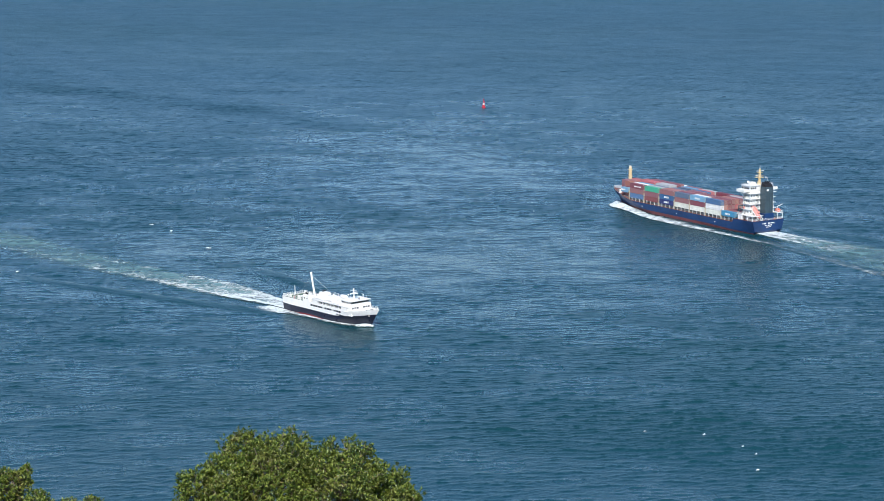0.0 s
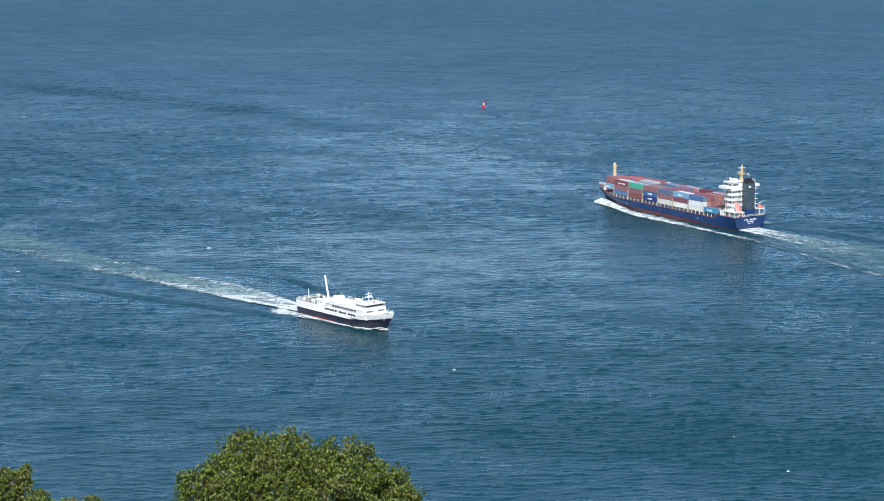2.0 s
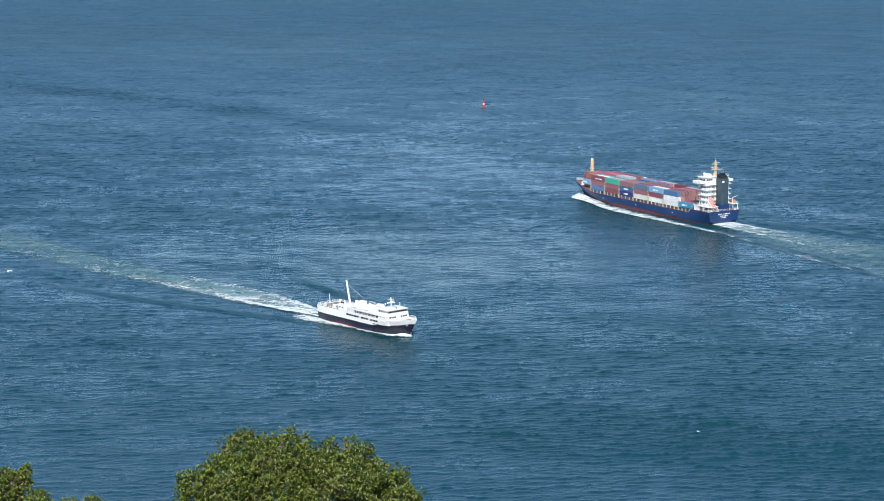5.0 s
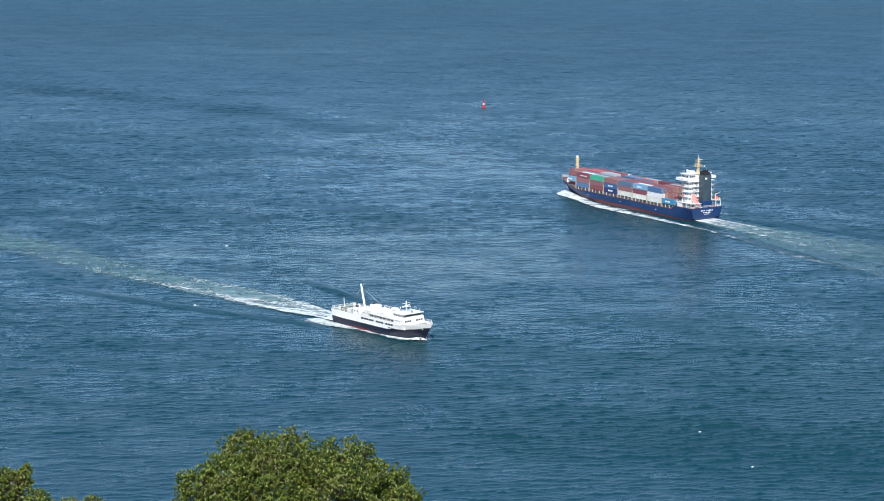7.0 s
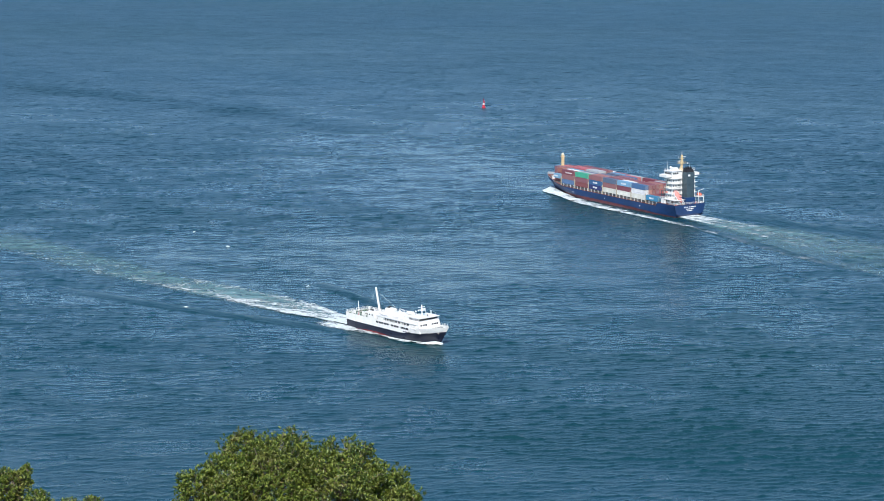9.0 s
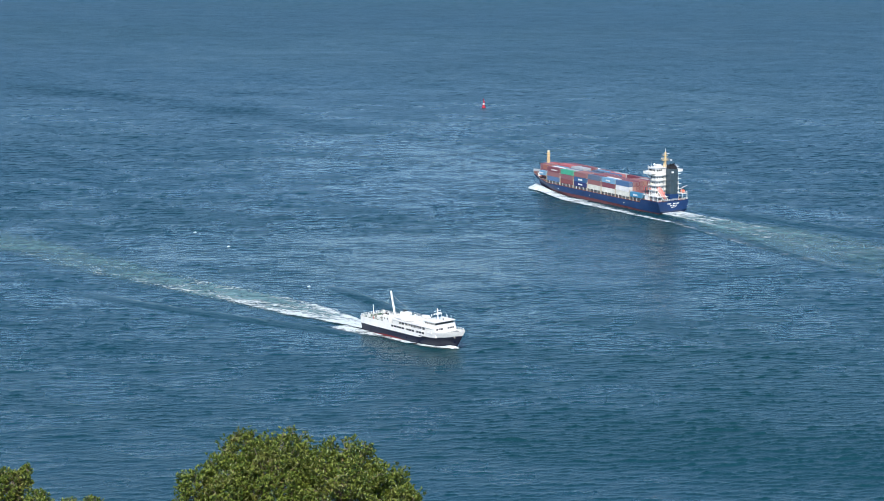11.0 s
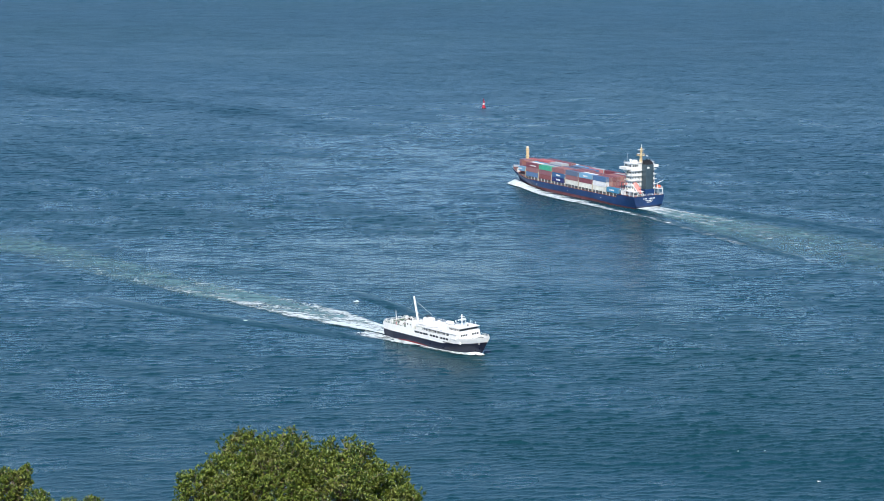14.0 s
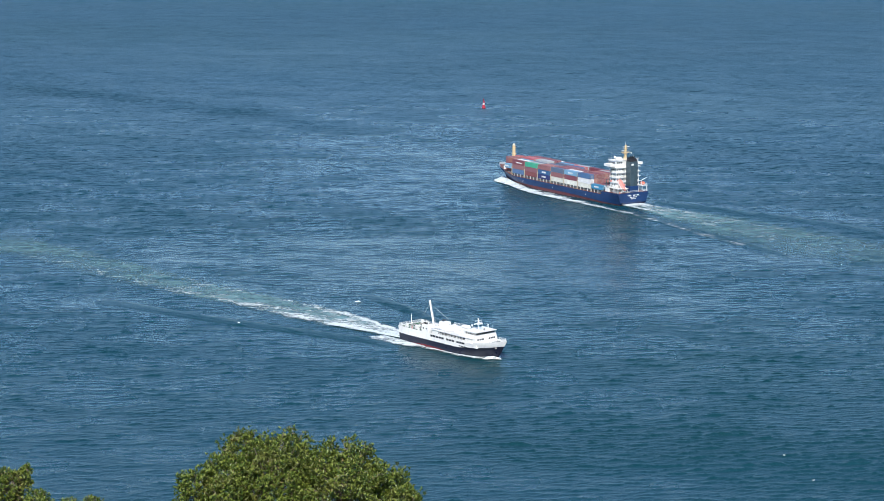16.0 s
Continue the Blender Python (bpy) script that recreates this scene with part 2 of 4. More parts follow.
# ---- foam ----
def foam_material(name, tint, scale, soft):
    """White water: broken by a pattern that stays in the water, as dense as the mesh says."""
    n = Nodes(name)
    cover = n.node("ShaderNodeAttribute", attribute_name="cover").outputs["Fac"]
    a = n.noise(n.coords((0.7, 1.2, 1), 10, sea), scale, 6, 0.72, 0.6)
    b = n.noise(n.coords((0.5, 1.3, 1), 20, sea), scale * 0.2, 4, 0.6, 0.6)
    p = n.span(n.math("ADD", n.math("MULTIPLY", a, 0.65), n.math("MULTIPLY", b, 0.35)), 0.36, 0.64)
    over = n.math("SUBTRACT", n.math("ADD", p, cover), 1.0)
    alpha = n.math("MINIMUM", n.span(over, -soft, soft), n.span(cover, 0, 0.15))
    bump = n.node("ShaderNodeBump", {"Height": a, "Strength": 0.8, "Distance": 0.6})
    c = n.mix(n.span(a, 0.35, 0.65), tuple(t * 0.86 for t in tint), tint)
    return n.base(c, 0.75, bump.outputs[0], Alpha=alpha)


FOAM = foam_material("white_foam", (0.74, 0.82, 0.81), 0.65, 0.20)
WASH = foam_material("streaked_wash_foam", (0.72, 0.80, 0.81), 0.42, 0.30)
CHURN = foam_material("churned_green_water", (0.14, 0.29, 0.31), 0.16, 0.55)


def foam_sheet(name, rows, cols, place, cover, material, label, ship_like="foam"):
    """A sheet of foam: place(a, b) and cover(a, b) for a along it and b across it, both from 0 to 1."""
    pts, den, faces = [], [], []
    for i in range(rows + 1):
        for j in range(cols + 1):
            a, b = i / rows, j / cols
            pts.append(place(a, b))
            den.append(max(0.0, min(1.0, cover(a, b))))
    for i in range(rows):
        for j in range(cols):
            k = i * (cols + 1) + j
            faces.append((k, k + 1, k + cols + 2, k + cols + 1))
    me = bpy.data.meshes.new(name)
    me.from_pydata(pts, [], faces)
    me.polygons.foreach_set("use_smooth", [True] * len(faces))
    me.attributes.new("cover", "FLOAT", "POINT").data.foreach_set("value", den)
    me.materials.append(material)
    return tagged(new(name, me), label, ship_like, kind="stuff")


# ---- ships ----
def hull_mesh(svals, n_levels, z_of, x_of, half_of, deck=False):
    """A hull side by side: s runs from stern 0 to bow 1, k from the lowest level 0 to the top 1."""
    bm = bmesh.new()
    rows = []
    for s in svals:
        zs = [z_of(s, k / n_levels) for k in range(n_levels + 1)]
        rows.append(([bm.verts.new((x_of(s, z), half_of(s, z), z)) for z in zs], [bm.verts.new((x_of(s, z), -half_of(s, z), z)) for z in zs]))
    for (l0, r0), (l1, r1) in zip(rows, rows[1:]):
        for i in range(n_levels):
            bm.faces.new((l0[i], l1[i], l1[i + 1], l0[i + 1]))
            bm.faces.new((r0[i], r0[i + 1], r1[i + 1], r1[i]))
        if deck:
            bm.faces.new((l0[-1], l1[-1], r1[-1], r0[-1]))
    l, r = rows[0]
    bm.faces.new(l + r[::-1])
    bmesh.ops.remove_doubles(bm, verts=bm.verts, dist=0.002)
    return bm


def side_strip(svals, z_low, z_high, x_of, half_of, thick, sides=(1, -1)):
    """A plate that stands along the hull's edge: bulwarks and rubbing strakes."""
    bm = bmesh.new()
    for side in sides:
        ring = []
        for s in svals:
            a, b = z_low(s), z_high(s)
            ring.append([bm.verts.new((x_of(s, z), side * (half_of(s, z) + o), z)) for z, o in ((a, 0), (b, 0), (b, -thick), (a, -thick))])
        for p, q in zip(ring, ring[1:]):
            for i in range(4):
                j = (i + 1) % 4
                bm.faces.new((p[i], q[i], q[j], p[j]))
        bm.faces.new(ring[0])
        bm.faces.new(ring[-1][::-1])
    return bm


def window_row(parent, spots, size, normal, name="window"):
    """Windows of one size, each an object: a pane in a frame, set on a wall that faces +x, -x, +y or -y."""
    w, h = size
    ax = {"x": (0.06, w), "y": (w, 0.06)}[normal[1]]
    bm = box(-ax[0] / 2, ax[0] / 2, -ax[1] / 2, ax[1] / 2, -h / 2, h / 2, 0.02)
    first = part(name, bm, GLASS, parent)
    first.matrix_basis = pose(*spots[0])
    for s in spots[1:]:
        again(first, pose(*s))


def bars(parent, spots, sizes, material, name="lettering"):
    for (x, y, z), (a, b, c) in zip(spots, sizes):
        part(name, box(x - a / 2, x + a / 2, y - b / 2, y + b / 2, z - c / 2, z + c / 2), material, parent)


def container_mesh(name, length, material, h=2.59):
    """A steel box: corner posts and rails proud of ribbed panels, doors with lock rods at one end."""
    w = 2.44
    bm = box(0.07, length - 0.07, 0.05, w - 0.05, 0.06, h - 0.05)
    for x in (0.08, length - 0.08):
        for y in (0.08, w - 0.08):
            box(x - 0.08, x + 0.08, y - 0.08, y + 0.08, 0, h, bm=bm)
    for z in (0.07, h - 0.06):
        for y in (0.05, w - 0.05):
            box(0.16, length - 0.16, y - 0.05, y + 0.05, z - 0.06, z + 0.06, bm=bm)
    count = len(bm.faces)
    for y in (0.55, 0.95, 1.49, 1.89):
        box(0.0, 0.05, y - 0.04, y + 0.04, 0.2, h - 0.2, bm=bm)
    for x in (0.1, length - 0.1):
        for y in (0.1, w - 0.1):
            for z in (0.1, h - 0.09):
                box(x - 0.11, x + 0.11, y - 0.11, y + 0.11, z - 0.11, z + 0.11, bm=bm)
    bm.faces.ensure_lookup_table()
    for f in bm.faces[count:]:
        f.material_index = 1
    for i in range(int(length / 0.9) - 1):  # ribs of the side panels and the roof
        x = 0.6 + 0.9 * i
        box(x, x + 0.4, 0.02, w - 0.02, 0.14, h - 0.02, bm=bm)
    bmesh.ops.recalc_face_normals(bm, faces=bm.faces)
    me = bpy.data.meshes.new(name)
    bm.to_mesh(me)
    bm.free()
    me.materials.append(material)
    me.materials.append(STEEL)
    return me


def build_container_ship():
    ship = tagged(new("container_ship"), "blue container ship laden with stacked boxes, under way", "ship")
    S = [0, 0.004, 0.015, 0.04, 0.08, 0.115, 0.125, 0.2, 0.3, 0.4, 0.5, 0.6] + [0.62 + 0.02 * i for i in range(18)] + [0.975, 0.988, 0.996, 1.0]

    def top(s):
        u = s * 131
        return 5.0 + 1.9 * (1 - ease(u, 15.0, 16.4)) + 1.3 * ease(u, 104, 112) + 1.4 * ease(u, 112, 131)

    def x_of(s, z):
        end = 124.0 + 7.6 * max(0, min(1, z / 7.7)) ** 1.1
        return s * end + (1 - s) * max(0, 1.5 - z) * 0.9

    def half_of(s, z):
        k = max(0, min(1, z / 6.5))
        start = 0.64 + 0.14 * k
        b = 10.7 if s < start else 10.7 * max(0, 1 - ((s - start) / (1 - start)) ** (1.75 + 0.75 * k))
        aft = 1 - ease(s, 0, 0.16)
        return max(0.0, b - aft * (0.25 + 1.9 * (1 - k)))

    def paint_line(s):  # the red shows more amidships, the stern sits deeper
        return 0.55 + 1.0 * ease(s, 0.0, 0.35)

    part("hull", hull_mesh(S, 6, lambda s, k: paint_line(s) + (top(s) - paint_line(s)) * k, x_of, half_of), SHIP_BLUE, ship, "royal blue painted steel hull")
    part("bottom", hull_mesh(S, 3, lambda s, k: -3 + (3 + paint_line(s)) * k, x_of, lambda s, z: half_of(s, z) * (1 if z > 0 else 0.97)), RED_LEAD, ship, "faded red antifouling below the waterline")
    part("deck", hull_mesh(S, 1, lambda s, k: top(s) - 0.25 + 0.1 * k, x_of, lambda s, z: max(0, half_of(s, z) - 0.12), True), DECK_RED, ship, "red-brown painted steel deck")
    fore = [s for s in S if s >= 0.86]
    part("bulwark", side_strip(fore, lambda s: top(s) - 0.1, lambda s: top(s) + 1.3 * ease(s * 131, 110, 116), x_of, half_of, 0.18), [BULWARK_GREY], ship, "grey-painted inside of the bow bulwark")
    part("bulwark", side_strip(fore, lambda s: top(s) - 0.1, lambda s: top(s) + 1.34 * ease(s * 131, 110, 116), lambda s, z: x_of(s, z) + 0.04, lambda s, z: half_of(s, z) + 0.02 * (s < 1), 0.02), SHIP_BLUE, ship, "blue outer plating of the bow bulwark")
    part("rubbing_strake", side_strip([s for s in S if 0.02 < s < 0.9], lambda s: top(s) - 0.12, lambda s: top(s) + 0.06, x_of, lambda s, z: half_of(s, top(s) - 0.2) + 0.06, 0.15), DECK_RED, ship)
    # hatch coaming and the stanchions that carry the outer stacks
    part("hatch_coaming", box(15, 113, -8.2, 8.2, 4.8, 6.35, 0.05), DECK_GREY, ship)
    post = None
    for i in range(27):
        u = 16.2 + i * 3.3
        for side in (1, -1):
            if post is None:
                bm = box(-0.15, 0.15, -0.13, 0.13, 0, 1.62)
                box(-0.3, 0.3, -0.22, 0.22, 1.5, 1.64, bm=bm)
                post = part("stanchion", bm, WHITE, ship, "white-painted steel post")
                post.matrix_basis = pose(u, side * 10.0, 4.85)
            else:
                again(post, pose(u, side * 10.0, 4.85))
    for side in (1, -1):
        rail([(16.5, side * 10.55, 5.0), (60, side * 10.55, 5.0), (101, side * 10.55, 5.0)], 1.0, ship, STEEL, 2.6, 2, 0.06)
    bars(ship, [(u, 10.73, 3.0) for u in (30.0, 62.0, 92.0)], [(0.7, 0.06, 0.5), (0.5, 0.06, 0.5), (0.5, 0.06, 0.5)], WHITE, "draught_mark")
    # name on the transom as plain bars
    for z, w0, h in ((5.4, 8.2, 0.62), (4.35, 5.2, 0.5), (3.45, 3.6, 0.42)):
        k = max(3, round(w0 / 0.95))
        for i in range(k):
            y = -w0 / 2 + (i + 0.5) * w0 / k
            if k > 6 and i == 5:
                continue
            part("lettering", box(-0.07, -0.01, y - 0.33 * w0 / k, y + 0.33 * w0 / k, z - h / 2, z + h / 2), WHITE, ship, "white painted bar of the name")

    # tall posts of the lashing bridges between the bays
    tall_post = None
    for i in range(7):
        for side in (1, -1):
            at = pose(25.85 + i * 13.1, side * 9.95, 4.85)
            if tall_post is None:
                tall_post = part("lashing_post", box(-0.2, 0.2, -0.25, 0.25, 0, 5.2), CREAM_STEEL, ship, "cream-painted lashing post")
                tall_post.matrix_basis = at
            else:
                again(tall_post, at)

    # dark frame of the lashing bridge before the house
    bm = bmesh.new()
    for i in range(9):
        v = -9.6 + 2.4 * i
        box(12.1, 12.5, v - 0.18, v + 0.18, 4.8, 13.6, bm=bm)
    for z in (8.6, 11.2, 13.5):
        box(11.9, 12.8, -9.8, 9.8, z, z + 0.25, bm=bm)
    part("lashing_bridge", bm, FUNNEL, ship, "dark steel lashing bridge")
    rail([(12.8, 9.7, 13.75), (12.8, -9.7, 13.75)], 1.0, ship, STEEL, 2.4, 2, 0.07)

    # containers
    meshes = {}

    def put_box(color, length, u, v, w, letters=False, h=2.59):
        key = (color, length, h)
        if key not in meshes:
            meshes[key] = container_mesh("shipping_container", length, BOX_MATS[color], h)
        o = new("shipping_container", meshes[key])
        o.parent = ship
        o.matrix_basis = pose(u, v, w)
        if letters:
            x = length * (0.34 if letters == 1 else 0.18)
            for i in range(4 if letters == 1 else 6):
                part("lettering", box(x + i * 1.05, x + i * 1.05 + 0.8, 2.47, 2.50, 0.85, 1.75 if letters == 1 else 1.5), WHITE, o, "white painted bar")

    rnd = random.Random(11)
    side = {6: ("cream", "white", "blue"), 5: ("cream", "maroon", "light_blue"), 4: ("cream", "brown", "slate"),
            3: ("navy", "blue", "brown"), 2: ("brown", "maroon", "green"), 1: ("blue", "brown", "maroon")}
    marks = {(6, 1): 2, (5, 2): 1, (3, 0): 1, (3, 1): 1, (1, 2): 2, (1, 0): 0}
    pool = ["maroon"] * 7 + ["brown"] * 5 + ["red"] * 1 + ["rust"] * 2 + ["blue"] * 1 + ["light_blue"] * 1 + ["grey"] * 3 + ["slate"] * 4 + ["white"]
    for bay in range(1, 7):
        u = 26.4 + (6 - bay) * 13.1
        for row in range(8):
            v = 10.16 - 2.44 - row * 2.52
            tiers = 3
            if 2 <= row <= 6 and bay in (3, 5) and rnd.random() < 0.25:
                tiers = 2
            if row in (6, 7) and bay in (2, 4):
                tiers = 3
            for k in range(tiers):
                color = side[bay][k] if row == 0 else rnd.choice(pool)
                if bay == 6 and row and k == 2:
                    color = ("brown", "maroon", "brown", "rust", "maroon", "grey", "brown")[row - 1]
                elif bay == 6 and row:
                    color = rnd.choice(["brown", "maroon", "brown", "rust", "red"])
                tall = 3 <= row <= 6 and bay in (1, 2)
                if tall and k == 2 and row in (3, 4):
                    color = {1: "red", 2: "grey"}[bay]
                put_box(color, 12.0, u, v, 6.5 + (2.96 if tall else 2.66) * k, marks.get((bay, k), 0) if row == 0 else 0, 2.9 if tall else 2.59)
    for row in range(8):  # the single low tier before the house
        v = 10.16 - 2.44 - row * 2.52
        put_box("light_blue" if row == 0 else rnd.choice(["maroon", "slate", "brown"]), 12.19 if row else 10.9, 13.9 + (0 if row else 1.1), v, 6.95, 1 if row == 0 else 0)
    for row in range(1, 7):  # short boxes on the fore hatch
        v = 10.16 - 2.44 - row * 2.52
        for k in range(3):
            put_box(rnd.choice(["red", "maroon", "brown", "rust"]), 6.06 * 1.0, 105.6, v, 6.5 + 2.66 * k)
            if 1 < row < 6:
                put_box(rnd.choice(["red", "maroon", "grey", "brown"]), 6.06, 111.8, v, 6.5 + 2.66 * min(k, 2))
    put_box("light_blue", 6.06, 106.6, 7.15, 8.6, 1)

    # house: six decks, each a block with a slab edge
    for i in range(5):
        z = 6.9 + 2.75 * i
        house = part("deckhouse", box(5.6, 10.9, -8.3 + 0.15 * i, 8.3 - 0.15 * i, z, z + 2.6, 0.06), WHITE, ship, "white steel deckhouse level")
        part("deck_edge", box(4.4, 11.2, -8.8, 8.8, z + 2.6, z + 2.75, 0.03), WHITE, ship)
        window_row(house, [(u, 8.32 - 0.15 * i, z + 1.45) for u in (6.8, 8.3, 9.8)], (0.7, 0.85), "+y")
        window_row(house, [(5.58, v, z + 1.45) for v in (3.5, 5.3, 7.1, -5.3, -7.1)], (0.7, 0.85), "+x")
        window_row(house, [(10.92, v, z + 1.45) for v in (-6.5, -4, -1.5, 1.5, 4, 6.5)], (0.7, 0.85), "+x")
        if i < 4:
            rail([(11.1, 8.7, z + 2.75), (4.5, 8.7, z + 2.75), (4.5, 3.4, z + 2.75)], 1.0, ship, WHITE, 1.5, 3, 0.06)
            # outside stair from deck to deck
            bm = bmesh.new()
            for k in range(9):
                box(4.5, 5.3, 3.6 + 0.34 * k, 3.9 + 0.34 * k, z + 0.25 + 0.29 * k, z + 0.31 + 0.29 * k, bm=bm)
            box(4.46, 4.52, 3.6, 6.6, z + 1.3, z + 1.4, bm=bm)
            part("stairway", bm, WHITE, ship)
        for v in (8.6, 6.9, 3.3):
            part("gallery_post", tube((4.55, v, z), (4.55, v, z + 2.6), 0.09, seg=6), WHITE, ship)
        part("door", box(5.54, 5.6, 2.1, 3.0, z + 0.2, z + 2.1, 0.02), DECK_GREY, house, "grey weather door")
        part("deck_locker", box(9.2 - 0.7 * (i % 2), 10.2 - 0.7 * (i % 2), 8.0, 8.75, z, z + 1.1, 0.05), (CREAM, STEEL, PINK)[i % 3], ship)
    zb = 6.9 + 2.75 * 5 + 0.9
    part("bridge_base", box(6.4, 11.0, -7.4, 7.4, zb - 0.95, zb - 0.2, 0.05), WHITE, ship)
    part("bridge_wing", box(6.6, 12.4, -11.4, 11.4, zb - 0.25, zb + 0.05, 0.05), WHITE, ship, "white bridge wing deck")
    for sgn in (1, -1):
        bm = box(6.6, 12.4, sgn * 11.32 - 0.06, sgn * 11.32 + 0.06, zb, zb + 1.15)
        box(12.3, 12.42, min(sgn * 8, sgn * 11.38), max(sgn * 8, sgn * 11.38), zb, zb + 1.15, bm=bm)
        box(6.58, 6.7, min(sgn * 8, sgn * 11.38), max(sgn * 8, sgn * 11.38), zb, zb + 1.15, bm=bm)
        part("wing_bulwark", bm, WHITE, ship)
        bm = prism([(8.2, zb - 0.2), (11, zb - 0.2), (9.6, zb - 2.6)], sgn * 8.7 - 0.1, sgn * 8.7 + 0.1)
        part("wing_bracket", bm, WHITE, ship)
        bm = tube((9.6, sgn * 8.3, zb - 3.4), (9.6, sgn * 11.0, zb - 0.2), 0.14, seg=8)
        part("wing_strut", bm, WHITE, ship)
    house = part("wheelhouse", box(6.4, 12.9, -7.6, 7.6, zb, zb + 2.7, 0.1), WHITE, ship)
    window_row(house, [(12.92, -6.6 + 1.1 * i, zb + 1.6) for i in range(13)], (0.9, 1.0), "+x", "bridge_window")
    window_row(house, [(7.3 + 1.15 * i, 7.62, zb + 1.6) for i in range(5)], (0.9, 1.0), "+y", "bridge_window")
    window_row(house, [(6.38, v, zb + 1.6) for v in (6.3, 5, 3.7)], (0.9, 1.0), "+x", "bridge_window")
    part("wheelhouse_roof", box(6.0, 13.2, -8.0, 8.0, zb + 2.7, zb + 2.95, 0.05), WHITE, ship)
    rail([(13, 7.8, zb + 2.95), (6.2, 7.8, zb + 2.95), (6.2, -7.8, zb + 2.95)], 1.0, ship, WHITE, 1.6, 3, 0.06)
    # monkey island: dome, aerials, mast
    bm = tube((10.5, 5.2, zb + 2.9), (10.5, 5.2, zb + 4.0), 0.25)
    ball((10.5, 5.2, zb + 4.4), 0.7, bm)
    part("satellite_dome", bm, WHITE, ship, smooth=True)
    part("aerial", tube((11.5, 6.6, zb + 2.9), (11.5, 6.6, zb + 8.2), 0.07, 0.03, 6), WHITE, ship)
    part("aerial", tube((8.5, -6.0, zb + 2.9), (8.5, -6.0, zb + 6.5), 0.07, 0.03, 6), WHITE, ship)
    part("locker", box(8.8, 11.6, 1.6, 4.2, zb + 2.9, zb + 4.3, 0.06), WHITE, ship)
    zm = zb + 2.0
    bm = tube((7.8, 0, zm), (7.6, 0, zm + 9.2), 0.85, 0.55, 12)
    tube((8.9, 0.7, zm), (7.9, 0.3, zm + 5), 0.2, 0.15, 8, bm)
    tube((8.9, -0.7, zm), (7.9, -0.3, zm + 5), 0.2, 0.15, 8, bm)
    mast = part("main_mast", bm, YELLOW, ship, "ochre yellow radar mast")
    part("mast_platform", box(6.4, 9.4, -1.9, 1.9, zm + 4.6, zm + 4.85, 0.04), YELLOW, mast)
    part("mast_platform", box(6.8, 8.9, -1.2, 1.2, zm + 7.2, zm + 7.4, 0.04), YELLOW, mast)
    rail([(6.5, 1.8, zm + 4.85), (9.3, 1.8, zm + 4.85), (9.3, -1.8, zm + 4.85), (6.5, -1.8, zm + 4.85), (6.5, 1.8, zm + 4.85)], 0.9, mast, YELLOW, 1.4, 2, 0.07)
    part("yardarm", box(7.4, 7.7, -2.6, 2.6, zm + 8.1, zm + 8.3), WHITE, mast)
    part("radar_scanner", box(8.6, 8.9, -1.9, 1.9, zm + 5.6, zm + 5.95, 0.05), WHITE, mast)
    part("radar_scanner", box(7.8, 8.1, -1.2, 1.2, zm + 7.9, zm + 8.15, 0.05), WHITE, mast)
    part("pole", tube((7.6, 0, zm + 9), (7.6, 0, zm + 11.2), 0.16, 0.06, 8), WHITE, mast)
    part("flag", box(6.0, 7.2, -3.2, -3.16, zm + 4.2, zm + 5.0), WHITE, mast)
    # funnel casing behind the house
    casing = part("funnel_casing", box(0.9, 5.2, -3.6, 1.5, 6.9, 24.0, 0.25), FUNNEL, ship, "dark slate funnel casing")
    part("casing_base", box(0.6, 5.3, -4.0, 2.0, 6.9, 10.4, 0.1), SHIP_BLUE, ship, "blue base of the funnel")
    part("funnel_top", prism([(1.2, 24.0), (4.9, 24.0), (4.6, 26.2), (1.9, 25.2)], -3.4, 1.3), BLACK, casing, "soot-black funnel top")
    for v in (-2.4, -1.1, 0.2):
        part("exhaust_pipe", tube((3.2, v, 25.4), (2.9, v, 26.9), 0.3, 0.3, 10), BLACK, casing)
    part("funnel_emblem", box(0.82, 0.89, -0.6, 0.9, 21.9, 22.9), WHITE, casing, "plain white panel on the funnel")
    bm = box(0.7, 0.9, -2.9, -1.1, 11.0, 22.0)
    for i in range(8):
        box(0.62, 0.7, -2.8, -1.2, 11.6 + 1.3 * i, 12.0 + 1.3 * i, bm=bm)
    part("vent_louvre", bm, FUNNEL, casing)
    # free-fall lifeboat on its slide, poop fittings
    bm = bmesh.new()
    for v in (4.0, 7.0):
        tube((7.8, v, 14.6), (-0.2, v, 7.9), 0.2, seg=8, bm=bm)
        tube((5.2, v, 6.9), (5.2, v, 12.4), 0.18, seg=8, bm=bm)
        tube((1.6, v, 6.9), (1.6, v, 9.4), 0.18, seg=8, bm=bm)
    for x, z in ((5.2, 12.3), (1.6, 9.3), (3.4, 10.9)):
        tube((x, 4.0, z), (x, 7.0, z), 0.14, seg=8, bm=bm)
    part("lifeboat_slide", bm, WHITE, ship, "white lifeboat launching frame")
    bm = ball((0, 0, 0), 1.0)
    for v in bm.verts:
        v.co = Vector((v.co.x * 5.6, v.co.y * 1.5, v.co.z * (1.1 if v.co.z > 0 else 0.8)))
    box(-2.9, -1.6, -0.7, 0.7, 0.8, 1.7, 0.2, bm)
    boat = part("lifeboat", bm, PINK, ship, "faded orange free-fall lifeboat", smooth=True)
    boat.matrix_basis = pose(4.2, 5.5, 11.9, 0, -43, 0)
    part("boat_deck", box(-0.0 + 0.3, 5.0, 3.2, 10.2, 9.3, 9.5, 0.04), WHITE, ship)
    rail([(5, 10.1, 9.5), (0.5, 10.1, 9.5)], 1.0, ship, WHITE, 1.2, 3, 0.07)
